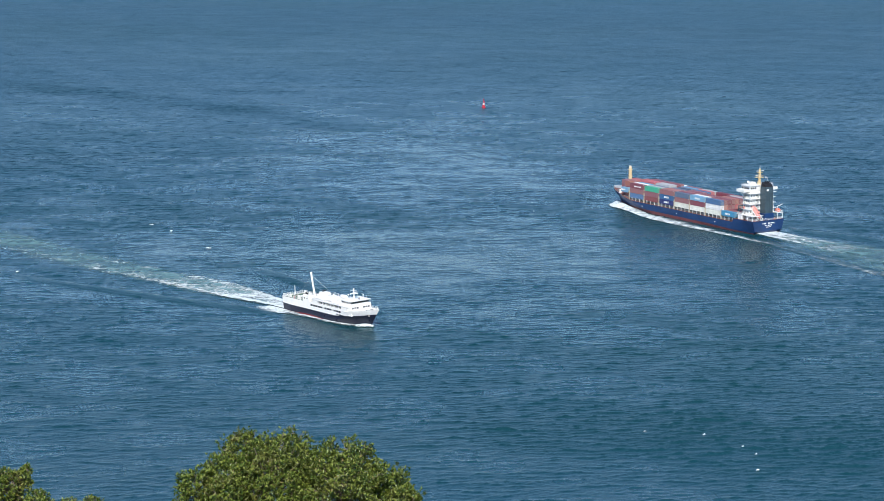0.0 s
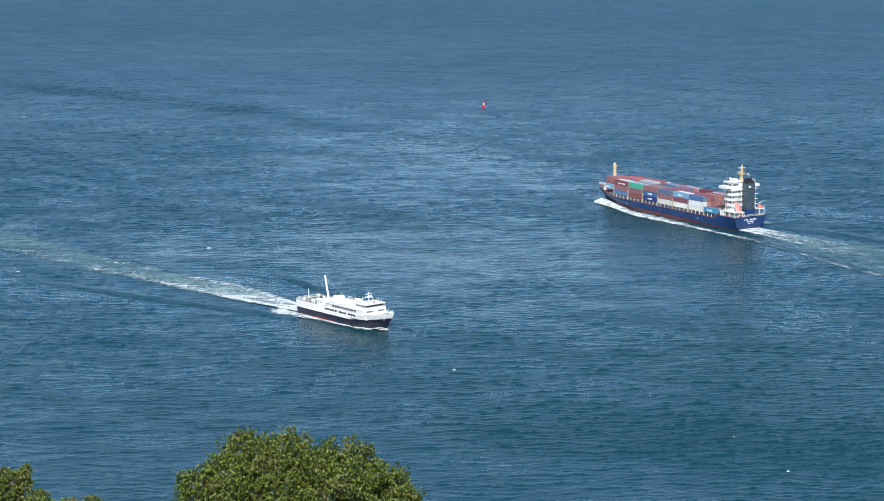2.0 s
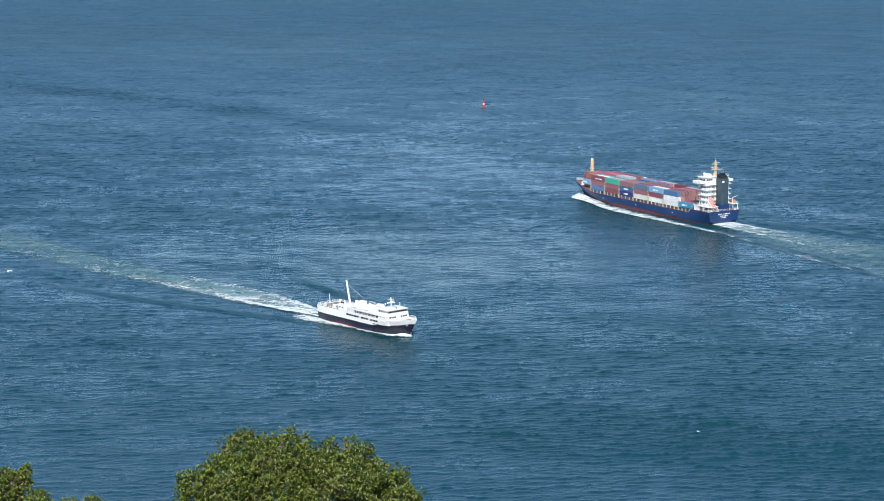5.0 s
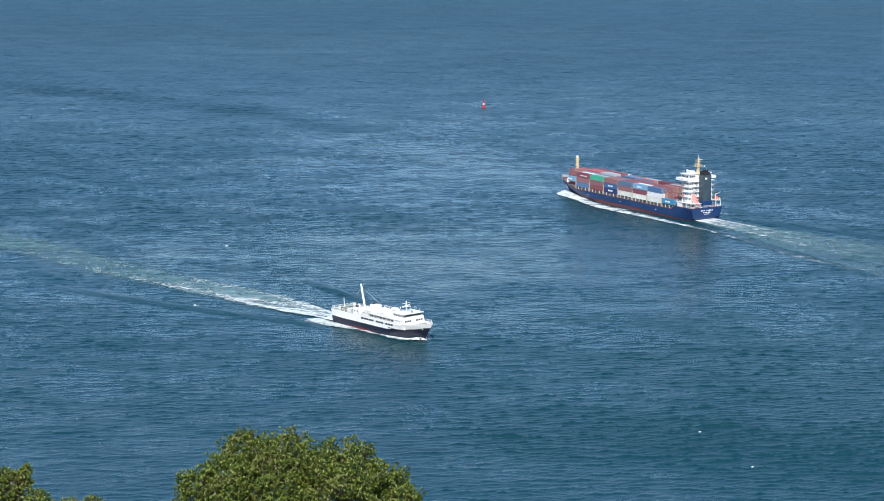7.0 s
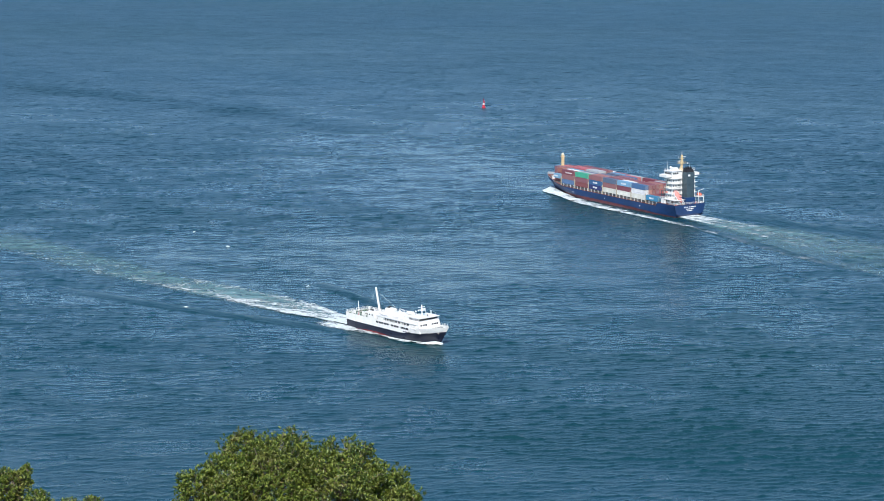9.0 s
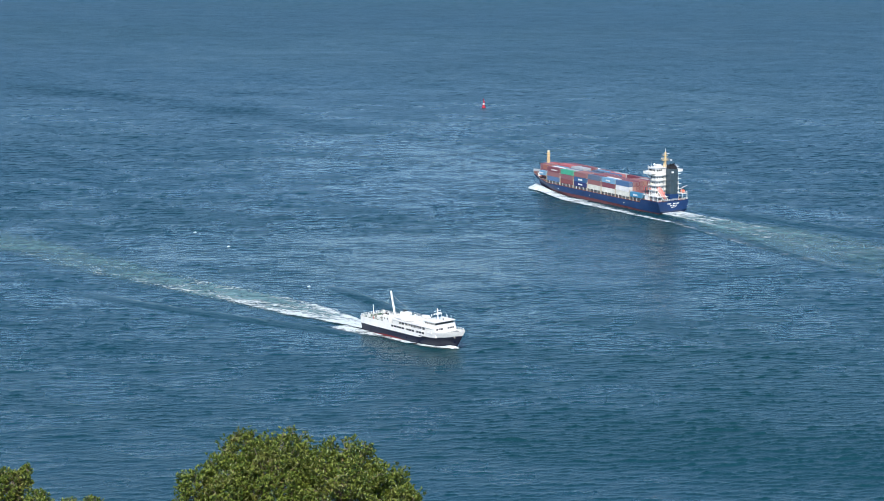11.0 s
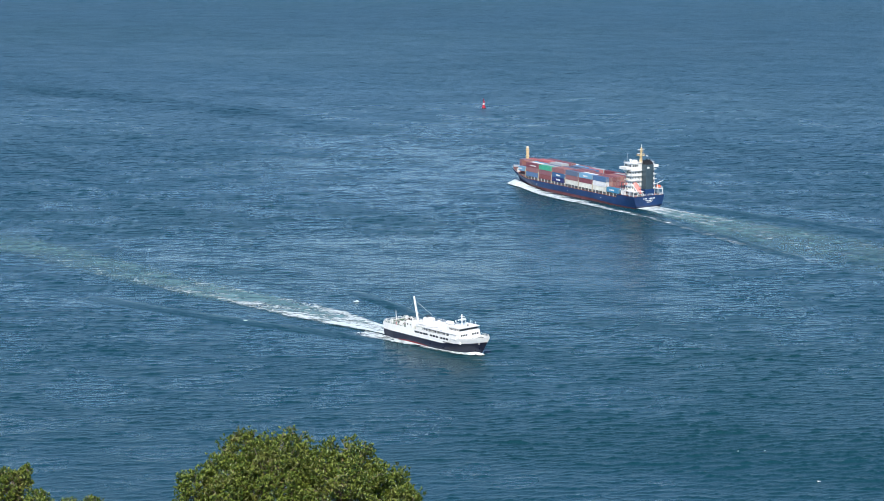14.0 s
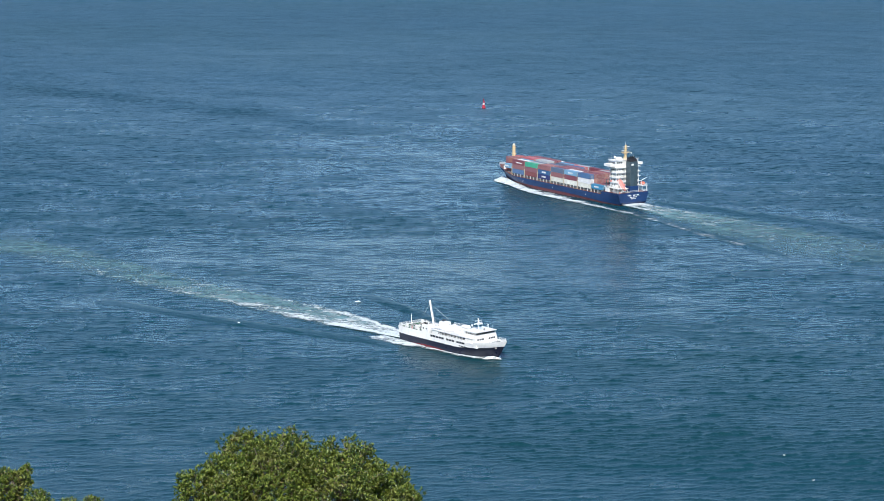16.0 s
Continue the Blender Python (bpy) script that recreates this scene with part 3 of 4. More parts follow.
    for u in (12.2, 8.4, 4.6, 1.0):
        part("deck_post", tube((u, 10.0, 6.85), (u, 10.0, 9.3), 0.16, seg=8), WHITE, ship)
    part("side_gallery", box(5.2, 13.4, 8.6, 10.2, 9.3, 9.5, 0.04), WHITE, ship)
    rail([(13.3, 10.1, 9.5), (5.2, 10.1, 9.5)], 1.0, ship, WHITE, 1.2, 3, 0.07)
    part("vent_house", box(9.5, 12.2, 8.7, 10.0, 6.9, 9.2, 0.06), WHITE, ship)
    part("boat_deck", box(0.6, 5.2, -10.3, -6.6, 10.0, 10.25, 0.04), WHITE, ship)
    for u, v in ((0.9, -10.0), (5.0, -10.0), (0.9, -6.8), (5.0, -6.8)):
        part("deck_post", tube((u, v, 6.85), (u, v, 10.0), 0.16, seg=8), WHITE, ship)
    rail([(5.2, -10.2, 10.25), (0.7, -10.2, 10.25), (0.7, -6.8, 10.25)], 1.0, ship, WHITE, 1.2, 3, 0.07)
    bm = ball((2.8, -8.6, 11.2), 1.0)
    for v in bm.verts:
        v.co.x = 2.8 + (v.co.x - 2.8) * 1.9
    part("rescue_boat", bm, ORANGE, ship, "orange rescue boat", smooth=True)
    bm = tube((1.6, -7.0, 10.2), (1.6, -7.0, 13.4), 0.2, 0.16, 8)
    tube((1.6, -7.0, 13.3), (0.6, -10.0, 14.6), 0.16, 0.1, 8, bm)
    part("davit_crane", bm, WHITE, ship)
    rail([(5.5, 10.2, 6.85), (0.25, 10.1, 6.85), (0.25, -10.1, 6.85), (12, -10.4, 6.85)], 1.1, ship, WHITE, 1.3, 3, 0.08)
    for v in (8.6, 3.4, -0.6, -4.2, -8.2):
        bm = tube((0.9, v - 0.35, 6.8), (0.9, v - 0.35, 7.6), 0.2, 0.2, 8)
        tube((0.9, v + 0.35, 6.8), (0.9, v + 0.35, 7.6), 0.2, 0.2, 8, bm)
        part("bollard", bm, ORANGE if v in (8.6, -4.2) else WHITE, ship)
    part("mooring_winch", box(1.6, 3.4, 7.2, 9.2, 6.8, 8.0, 0.15), DECK_GREY, ship)
    # foremast and forecastle fittings
    bm = tube((117, 0, 6.9), (117, 0, 20.6), 1.05, 0.92, 14)
    mast = part("foremast", bm, YELLOW, ship, "ochre yellow foremast")
    for z in (15.6, 19.3):
        part("mast_platform", box(115.95, 118.05, -1.1, 1.1, z, z + 0.22, 0.05), YELLOW, mast)
    bm = tube((117, 0, 20.4), (117, 0, 21.6), 0.9, 0.7, 12)
    part("mast_lamp_housing", bm, CREAM, mast)
    part("breakwater", prism([(118.6, 6.6), (119.0, 6.6), (118.8, 8.6)], -6.0, 6.0), WHITE, ship)
    for v in (-2.4, 2.4):
        bm = tube((123, v - 0.8, 7.6), (123, v + 0.8, 7.6), 0.6, 0.6, 12)
        box(122.2, 123.8, v - 1.1, v - 0.9, 6.8, 8.0, bm=bm)
        box(122.2, 123.8, v + 0.9, v + 1.1, 6.8, 8.0, bm=bm)
        part("windlass", bm, DECK_GREY, ship)
    return ship


container_ship = build_container_ship()


def build_ferry():
    ship = tagged(new("ferry"), "small white passenger ferry with navy hull, under way", "ferry")
    S = [0, 0.005, 0.02, 0.06, 0.12, 0.2, 0.3, 0.4, 0.5] + [0.54 + 0.03 * i for i in range(14)] + [0.95, 0.97, 0.985, 0.995, 1.0]

    def navy_top(s):  # the paint line, level aft and rising to the bow
        return 2.85 + 0.65 * ease(s, 0.66, 0.76) + 0.6 * ease(s, 0.78, 0.88) + 1.1 * ease(s, 0.88, 1.0)

    def red_top(s):
        return 0.05 + 0.72 * ease(s, 0.1, 0.3) * (1 - ease(s, 0.42, 0.62))

    def side_top(s):
        return 5.45 + 0.4 * ease(s, 0.76, 0.84) + 1.25 * ease(s, 0.82, 1.0)

    def x_of(s, z):
        return s * (47.4 + 4.8 * max(0, min(1.05, z / 7.2)) ** 1.0)

    def half_of(s, z):
        k = max(0, min(1, z / 5.5))
        start = 0.60 + 0.11 * k
        b = 6.0 if s < start else 6.0 * max(0, 1 - ((s - start) / (1 - start)) ** (1.7 + 0.8 * k))
        return max(0.0, b - (1 - ease(s, 0, 0.12)) * (0.1 + 0.8 * (1 - k)))

    part("boot_topping", hull_mesh(S, 2, lambda s, k: -2 + (2.0 + red_top(s)) * k, x_of, half_of), FERRY_RED, ship, "red boot topping at the waterline")
    part("hull", hull_mesh(S, 4, lambda s, k: red_top(s) + (navy_top(s) - red_top(s)) * k, x_of, half_of), FERRY_NAVY, ship, "navy blue lower hull")
    part("side_plating", hull_mesh(S, 3, lambda s, k: navy_top(s) + (side_top(s) - navy_top(s)) * k, x_of, half_of), FERRY_WHITE, ship, "white upper hull plating")
    part("rubbing_strake", side_strip([s for s in S if s < 0.9], lambda s: navy_top(s) - 0.08, lambda s: navy_top(s) + 0.1, x_of, lambda s, z: half_of(s, z) + 0.05, 0.1), FERRY_WHITE, ship)
    part("deck", hull_mesh([s for s in S if s > 0.75], 1, lambda s, k: 4.8 + 0.1 * k, x_of, lambda s, z: max(0, half_of(s, z) - 0.1), True), DECK_GREEN, ship, "green painted foredeck")
    part("aft_deck", box(0.1, 18.6, -5.75, 5.75, 4.95, 5.12), DECK_GREEN, ship, "green painted open aft deck")
    # aft deck fittings
    rail([(13, -5.7, 5.3), (0.2, -5.6, 5.3), (0.2, 5.6, 5.3), (13, 5.7, 5.3)], 0.95, ship, FERRY_WHITE, 1.3, 3, 0.09)
    part("stern_pole", tube((0.9, 0, 5.1), (0.7, 0, 9.1), 0.17, 0.1, 8), FERRY_WHITE, ship)
    for u, v, a, b, h in ((2.4, -4.3, 0.9, 0.7, 1.3), (4.6, 3.6, 1.6, 1.0, 1.0), (7.8, -4.4, 1.1, 0.8, 1.5), (9.6, 3.9, 1.3, 1.1, 1.2), (1.6, 3.9, 0.8, 0.8, 1.4), (5.6, -1.0, 1.0, 0.7, 0.8)):
        part("deck_locker", box(u, u + a, v, v + b, 5.1, 5.1 + h, 0.08), FERRY_WHITE, ship)
    for u, v in ((3.5, -2.2), (6.6, 1.8), (10.8, -1.8), (8.7, 0.6)):
        bm = tube((u, v, 5.1), (u, v, 6.3), 0.2, 0.2, 8)
        ball((u + 0.12, v, 6.4), 0.38, bm, seg=10)
        part("ventilator", bm, FERRY_WHITE, ship, smooth=True)
    for v in (-3.2, -1.6, 1.6, 3.2):
        for u in (3.0, 5.6, 8.2):
            if (u, v) == (5.6, -1.6):
                continue
            bm = box(u + 0.2, u + 1.7, v + 0.2, v + 0.6, 5.5, 5.58)
            box(u + 0.2, u + 1.7, v + 0.58, v + 0.66, 5.55, 5.95, bm=bm)
            box(u + 0.3, u + 0.4, v + 0.2, v + 0.6, 5.1, 5.5, bm=bm)
            box(u + 1.5, u + 1.6, v + 0.2, v + 0.6, 5.1, 5.5, bm=bm)
            part("deck_bench", bm, STEEL, ship)
    # twin side casings and the tall raked derrick post
    for sgn in (1, -1):
        y0, y1 = sorted((sgn * 3.0, sgn * 5.7))
        casing = part("side_casing", box(12.7, 16.6, y0, y1, 5.1, 7.7, 0.15), FERRY_WHITE, ship, "white engine casing")
        part("casing_top", box(12.9, 16.4, y0 + 0.2, y1 - 0.2, 7.7, 7.95, 0.05), FERRY_WHITE, ship)
        for u in (13.6, 14.6):
            part("uptake", tube((u, sgn * 4.6, 7.9), (u - 0.1, sgn * 4.6, 8.6), 0.3, 0.3, 10), BLACK, casing, "soot-black exhaust uptake")
        window_row(casing, [(13.8, sgn * 5.72, 6.6), (15.4, sgn * 5.72, 6.6)], (0.5, 0.5), "+y", "porthole")
    part("derrick_post", tube((13.7, 0, 5.1), (11.0, 0, 15.8), 0.46, 0.34, 12), FERRY_WHITE, ship, "tall raked white derrick post")
    part("derrick_base", box(12.6, 15.0, -1.2, 1.2, 5.1, 6.6, 0.1), FERRY_WHITE, ship)
    for v in (-4.6, 4.6):
        part("stay_wire", tube((11.3, 0, 14.6), (8.0, v, 5.2), 0.035, seg=4), STEEL, ship)
        part("stay_wire", tube((11.3, 0, 14.6), (20.5, v, 7.0), 0.035, seg=4), STEEL, ship)
    # main superstructure
    block = part("superstructure", prism([(18.4, 5.1), (40.0, 5.1), (40.0, 6.9), (18.4, 6.9)], -5.55, 5.55), FERRY_WHITE, ship, "white superstructure block")
    part("roof_deck", box(17.6, 40.4, -5.95, 5.95, 6.84, 7.04, 0.05), FERRY_WHITE, ship)
    part("promenade_edge", box(17.2, 40.2, -6.04, 6.04, 5.02, 5.30, 0.04), FERRY_WHITE, ship)
    part("roof_house", box(21.0, 33.2, -3.4, 3.4, 7.04, 7.3, 0.08), FERRY_WHITE, ship)
    for sgn in (1, -1):
        window_row(block, [(22.6 + 1.62 * i, sgn * 5.57, 6.15) for i in range(9)], (1.3, 0.85), "+y")
        window_row(block, [(18.6 + i * 1.5 + (1.1 if i > 4 else 0) + (1.0 if i > 7 else 0), sgn * 6.01, 4.58) for i in range(11)], (1.2, 0.7), "+y")
        for i in range(10):
            u = 18.0 + 2.4 * i
            part("awning_post", tube((u, sgn * 5.9, 5.2), (u, sgn * 5.9, 6.88), 0.06, seg=6), FERRY_WHITE, ship)
        rail([(18, sgn * 5.95, 5.3), (40, sgn * 5.95, 5.3)], 0.9, ship, FERRY_WHITE, 1.2, 3, 0.06)
        rail([(18, sgn * 5.8, 7.04), (36, sgn * 5.8, 7.04)], 0.9, ship, FERRY_WHITE, 1.4, 3, 0.06)
        for i in range(5):
            part("lettering", box(33.5 + i * 0.85, 34.1 + i * 0.85, sgn * 6.02 - 0.03, sgn * 6.02 + 0.03, 3.2, 3.6), FERRY_NAVY, ship, "dark painted bar of the name")
    # funnel and roof gear
    part("funnel", prism([(17.2, 5.1), (20.0, 5.1), (19.6, 9.2), (17.5, 9.1)], -1.1, 1.1), FERRY_WHITE, ship, "white funnel with dark cap")
    part("funnel_cap", prism([(17.9, 9.1), (19.0, 9.1), (18.95, 9.45), (18.0, 9.4)], -0.35, 0.35), BLACK, ship)
    for v in (-3.4, 3.4):
        bm = ball((0, 0, 0), 1.0, seg=12)
        for p in bm.verts:
            p.co = Vector((p.co.x * 2.3, p.co.y * 0.8, p.co.z * 0.7))
        o = part("life_raft", bm, FERRY_WHITE, ship, smooth=True)
        o.matrix_basis = pose(26.5, v * 1.2, 7.9)
    for u in (23.5, 24.6, 29.6, 30.7, 31.8):
        for v in (-4.8, 4.8):
            part("raft_canister", tube((u, v, 7.45), (u + 0.9, v, 7.45), 0.36, 0.36, 10), FERRY_WHITE, ship)
    for u, v in ((22.6, 2.0), (28.6, -1.6), (31.4, 1.2), (33.0, -2.4)):
        bm = tube((u, v, 7.0), (u, v, 8.0), 0.22, 0.22, 8)
        ball((u + 0.1, v, 8.1), 0.4, bm, seg=10)
        part("ventilator", bm, FERRY_WHITE, ship, smooth=True)
    # bridge block
    block = part("bridge_block", prism([(33.6, 3.6), (42.0, 3.6), (41.6, 5.6), (41.0, 7.9), (33.6, 7.9)], -5.3, 5.3), FERRY_WHITE, ship, "white forward bridge block")
    wheelhouse = part("wheelhouse", prism([(35.0, 7.9), (40.6, 7.9), (40.9, 9.0), (35.0, 9.0)], -4.7, 4.7), FERRY_WHITE, ship)
    part("wheelhouse_roof", box(34.5, 41.4, -5.2, 5.2, 9.0, 9.22, 0.06), FERRY_WHITE, ship)
    window_row(wheelhouse, [(40.86, -4.1 + 0.91 * i, 8.45) for i in range(10)], (0.74, 0.62), "+x", "bridge_window")
    for sgn in (1, -1):
        window_row(wheelhouse, [(36.0 + 1.0 * i, sgn * 4.72, 8.45) for i in range(5)], (0.75, 0.62), "+y", "bridge_window")
        window_row(block, [(35.4 + 1.4 * i, sgn * 5.32, 6.5) for i in range(4)], (0.7, 0.7), "+y")
        rail([(34.6, sgn * 5.2, 7.9), (40.8, sgn * 5.2, 7.9)], 0.9, ship, FERRY_WHITE, 1.2, 3, 0.06)
    window_row(block, [(41.42, v, 6.5) for v in (-4.0, -2.8, -1.6, 1.6, 2.8, 4.0)], (0.8, 0.7), "+x")
    # radar mast, aerials, bunting line
    bm = tube((37.4, 0, 9.2), (37.2, 0, 13.2), 0.32, 0.2, 10)
    box(36.6, 38.4, -1.2, 1.2, 11.2, 11.35, bm=bm)
    part("radar_mast", bm, FERRY_WHITE, ship, "white radar mast")
    part("radar_scanner", box(37.9, 38.1, -1.1, 1.1, 11.7, 11.95, 0.04), FERRY_WHITE, ship)
    part("yardarm", box(37.1, 37.3, -1.6, 1.6, 12.3, 12.42), FERRY_WHITE, ship)
    for u, v, h in ((39.4, -2.0, 2.0), (39.6, 2.2, 2.2), (38.8, 3.6, 1.6), (35.6, -3.4, 1.8), (35.6, 3.4, 1.8), (40.4, 3.9, 1.4)):
        part("aerial", tube((u, v, 9.2), (u, v, 9.2 + h), 0.07, 0.04, 6), FERRY_WHITE, ship)
    part("searchlight", ball((40.4, 0, 9.8), 0.4, seg=10), STEEL, ship)
    for u in (32.2, 33.6, 35.0):
        part("pennant", box(u, u + 0.7, -0.02, 0.02, 9.4 + (u - 32) * 0.35, 9.9 + (u - 32) * 0.35), FERRY_WHITE, ship)
    # rescue boat with its davit, life-ring racks, mooring gear
    bm = ball((0, 0, 0), 1.0, seg=12)
    for p in bm.verts:
        p.co = Vector((p.co.x * 1.9, p.co.y * 0.75, p.co.z * (0.35 if p.co.z > 0 else 0.6)))
    o = part("rescue_boat", bm, FERRY_WHITE, ship, "white rescue boat", smooth=True)
    o.matrix_basis = pose(21.0, -4.9, 7.95)
    bm = tube((19.6, -4.6, 7.0), (19.6, -4.6, 8.9), 0.12, seg=8)
    tube((19.6, -4.6, 8.9), (20.6, -5.3, 9.2), 0.1, seg=8, bm=bm)
    part("davit", bm, FERRY_WHITE, ship)
    for u in (3.2, 6.8, 10.4):
        for v in (-5.35, 5.35):
            part("ring_rack", box(u, u + 0.7, v - 0.12, v + 0.12, 5.15, 6.2, 0.05), PINK if u == 6.8 else FERRY_WHITE, ship)
    for u, v in ((44.6, -2.6), (44.8, 2.6), (48.4, 0.0), (46.8, -0.1)):
        part("rope_bin", box(u, u + 0.9, v - 0.45, v + 0.45, 4.9, 5.7, 0.1), CREAM, ship, "cream mooring rope bin")
    rail([(42.4, -4.6, 5.9), (45.4, -3.9, 6.2), (48.6, -2.3, 6.7), (51.3, -0.3, 7.1)], 0.8, ship, FERRY_WHITE, 1.3, 2, 0.07)
    rail([(42.4, 4.6, 5.9), (45.4, 3.9, 6.2), (48.6, 2.3, 6.7), (51.3, 0.3, 7.1)], 0.8, ship, FERRY_WHITE, 1.3, 2, 0.07)
    # foredeck gear
    for v in (-1.4, 1.4):
        bm = tube((45.8, v - 0.6, 5.6), (45.8, v + 0.6, 5.6), 0.45, 0.45, 10)
        box(45.2, 46.4, v - 0.85, v - 0.7, 4.9, 6.1, bm=bm)
        box(45.2, 46.4, v + 0.7, v + 0.85, 4.9, 6.1, bm=bm)
        part("windlass", bm, DECK_GREY, ship)
    for u, v in ((43.3, -3.6), (43.3, 3.6), (47.0, -2.0), (47.0, 2.0)):
        bm = tube((u, v - 0.25, 4.9), (u, v - 0.25, 5.6), 0.16, seg=8)
        tube((u, v + 0.25, 4.9), (u, v + 0.25, 5.6), 0.16, seg=8, bm=bm)
        part("bollard", bm, STEEL, ship)
    part("hatch", box(42.9, 44.3, -1.2, 1.2, 4.9, 5.6, 0.08), FERRY_WHITE, ship)
    part("jackstaff", tube((51.2, 0, 6.4), (51.4, 0, 8.4), 0.06, 0.04, 6), FERRY_WHITE, ship)
    bars(ship, [(48.3, -1.72, 4.6), (48.3, 1.72, 4.6)], [(0.5, 0.5, 0.7)] * 2, STEEL, "anchor")
    # from the drawn proportions to the true length, beam and height
    grow = Matrix.Diagonal((1.125, 1.05, 1.10, 1))
    for me in {o.data for o in ship.children_recursive}:
        me.transform(grow)
    for o in ship.children_recursive:
        o.matrix_basis = Matrix.Translation(grow @ o.matrix_basis.translation)
    return ship


ferry = build_ferry()


def build_buoy():
    b = tagged(new("channel_buoy"), "red pillar channel buoy with white band, afloat", "buoy")
    bm = tube((0, 0, -0.9), (0, 0, 0.7), 1.5, 1.5, 20)
    tube((0, 0, 0.7), (0, 0, 1.2), 1.5, 0.9, 20, bm)
    part("float", bm, BUOY_RED, b, "round red float")
    bm = bmesh.new()
    for i in range(6):
        a = radians(60 * i)
        tube((1.0 * math.cos(a), 1.0 * math.sin(a), 1.1), (0.5 * math.cos(a), 0.5 * math.sin(a), 5.0), 0.12, seg=6, bm=bm)
    for z, r in ((2.2, 0.9), (3.6, 0.72)):
        tube((0, 0, z), (0, 0, z + 0.14), r, r, 14, bm)
    part("tower", bm, BUOY_RED, b, "red lattice tower")
    part("band", tube((0, 0, 2.5), (0, 0, 3.5), 0.85, 0.75, 14), WHITE, b, "white reflecting band")
    part("panel", tube((0, 0, 1.2), (0, 0, 2.3), 1.05, 0.95, 14), BUOY_RED, b)
    bm = tube((0, 0, 5.0), (0, 0, 5.2), 0.7, 0.7, 14)
    tube((0, 0, 5.2), (0, 0, 6.0), 0.28, 0.28, 10, bm)
    part("lantern", bm, BUOY_RED, b)
    part("topmark", tube((0, 0, 6.1), (0, 0, 7.2), 0.5, 0.05, 12), BUOY_RED, b)
    b.matrix_basis = pose(31.7, 1745.2, 0)
    return b


build_buoy()


# ---- wakes and breaking crests ----
def ferry_half(u):
    k = u / 52.1
    return 6.3 if k < 0.56 else 6.3 * max(0, 1 - ((k - 0.56) / 0.44) ** 1.7)


def ship_half(u):
    k = u / 124
    return 10.7 if k < 0.64 else 10.7 * max(0, 1 - ((k - 0.64) / 0.36) ** 1.75)


def trail_centre(d):
    return -9 * ease(d, 40, 190)


def build_ferry_wake():
    def place(a, b):
        d = 340 * a ** 1.3
        hw = 6.0 + 8.5 * ease(d, 0, 60) + 5 * ease(d, 80, 320)
        return (1.0 - d, trail_centre(d) + (b - 0.5) * 2 * hw, 0.36 + 0.35 * math.exp(-d / 12) * math.sin(math.pi * b))

    def cover(a, b):
        d = 340 * a ** 1.3
        x = abs(b - 0.5) * 2
        edge = math.exp(-((x - 0.62) / 0.28) ** 2)
        core = math.exp(-(x / 0.5) ** 2)
        near = math.exp(-d / 24)
        side = 1.0 if b < 0.5 else 0.78 - 0.25 * ease(d, 40, 110)
        v = near * (0.95 * max(core, edge)) + (1 - near) * side * (0.86 * edge + 0.52 * core) * (0.90 * math.exp(-d / 92) + 0.14 * math.exp(-d / 260))
        return v * ease(1 - x, 0, 0.25) * (1 - 0.4 * ease(d, 220, 335)) * (1 - ease(d, 325, 340))

    def churn(a, b):
        d = 340 * a ** 1.3
        x = abs(b - 0.5) * 2
        return ease(1 - x, 0, 0.55) * (0.95 * math.exp(-d / 230)) * ease(d, 0, 6) * (1 - ease(d, 300, 340))

    low = lambda a, b: (place(a, b)[0], place(a, b)[1], 0.22)
    c = foam_sheet("churned_wake_water", 120, 14, low, churn, CHURN, "pale green churned water behind the ferry", "wake")
    w = foam_sheet("wake_foam", 160, 18, place, cover, FOAM, "long white foam trail behind the ferry", "wake")
    out = [c, w]
    for sgn in (-1, 1):
        def bow(a, b, sgn=sgn):
            u = 55.9 - 70.0 * a
            wide = 0.8 + (4.6 if sgn < 0 else 3.6) * ease(a, 0, 0.08) * (1 - 0.4 * ease(a, 0.12, 0.4)) + 6.0 * ease(a, 0.40, 0.85)
            lift = (3.4 if sgn < 0 else 2.0) * math.exp(-((a - 0.055) / 0.05) ** 2) + 0.25
            return (u, sgn * (ferry_half(min(u, 52.1)) - 0.4 + b * wide), 0.26 + 0.3 * lift * math.sin(math.pi * min(1, b * 1.1)) ** 2)

        def bow_cover(a, b):
            front = math.exp(-(a / 0.16) ** 2)
            stripe = math.exp(-((b - 0.34) / 0.2) ** 2)
            return (0.80 * front + (1 - front) * (0.34 + 0.36 * stripe * (1 - 0.6 * ease(a, 0.4, 0.7)) + 0.22 * ease(a, 0.45, 0.8))) * ease(1 - b, 0, 0.35) * ease(a, 0, 0.02) * (1 - ease(a, 0.9, 1))

        out.append(foam_sheet("bow_wave_foam", 90, 10, bow, bow_cover, FOAM, "white bow wave along the ferry's hull", "bow wave"))
    return out


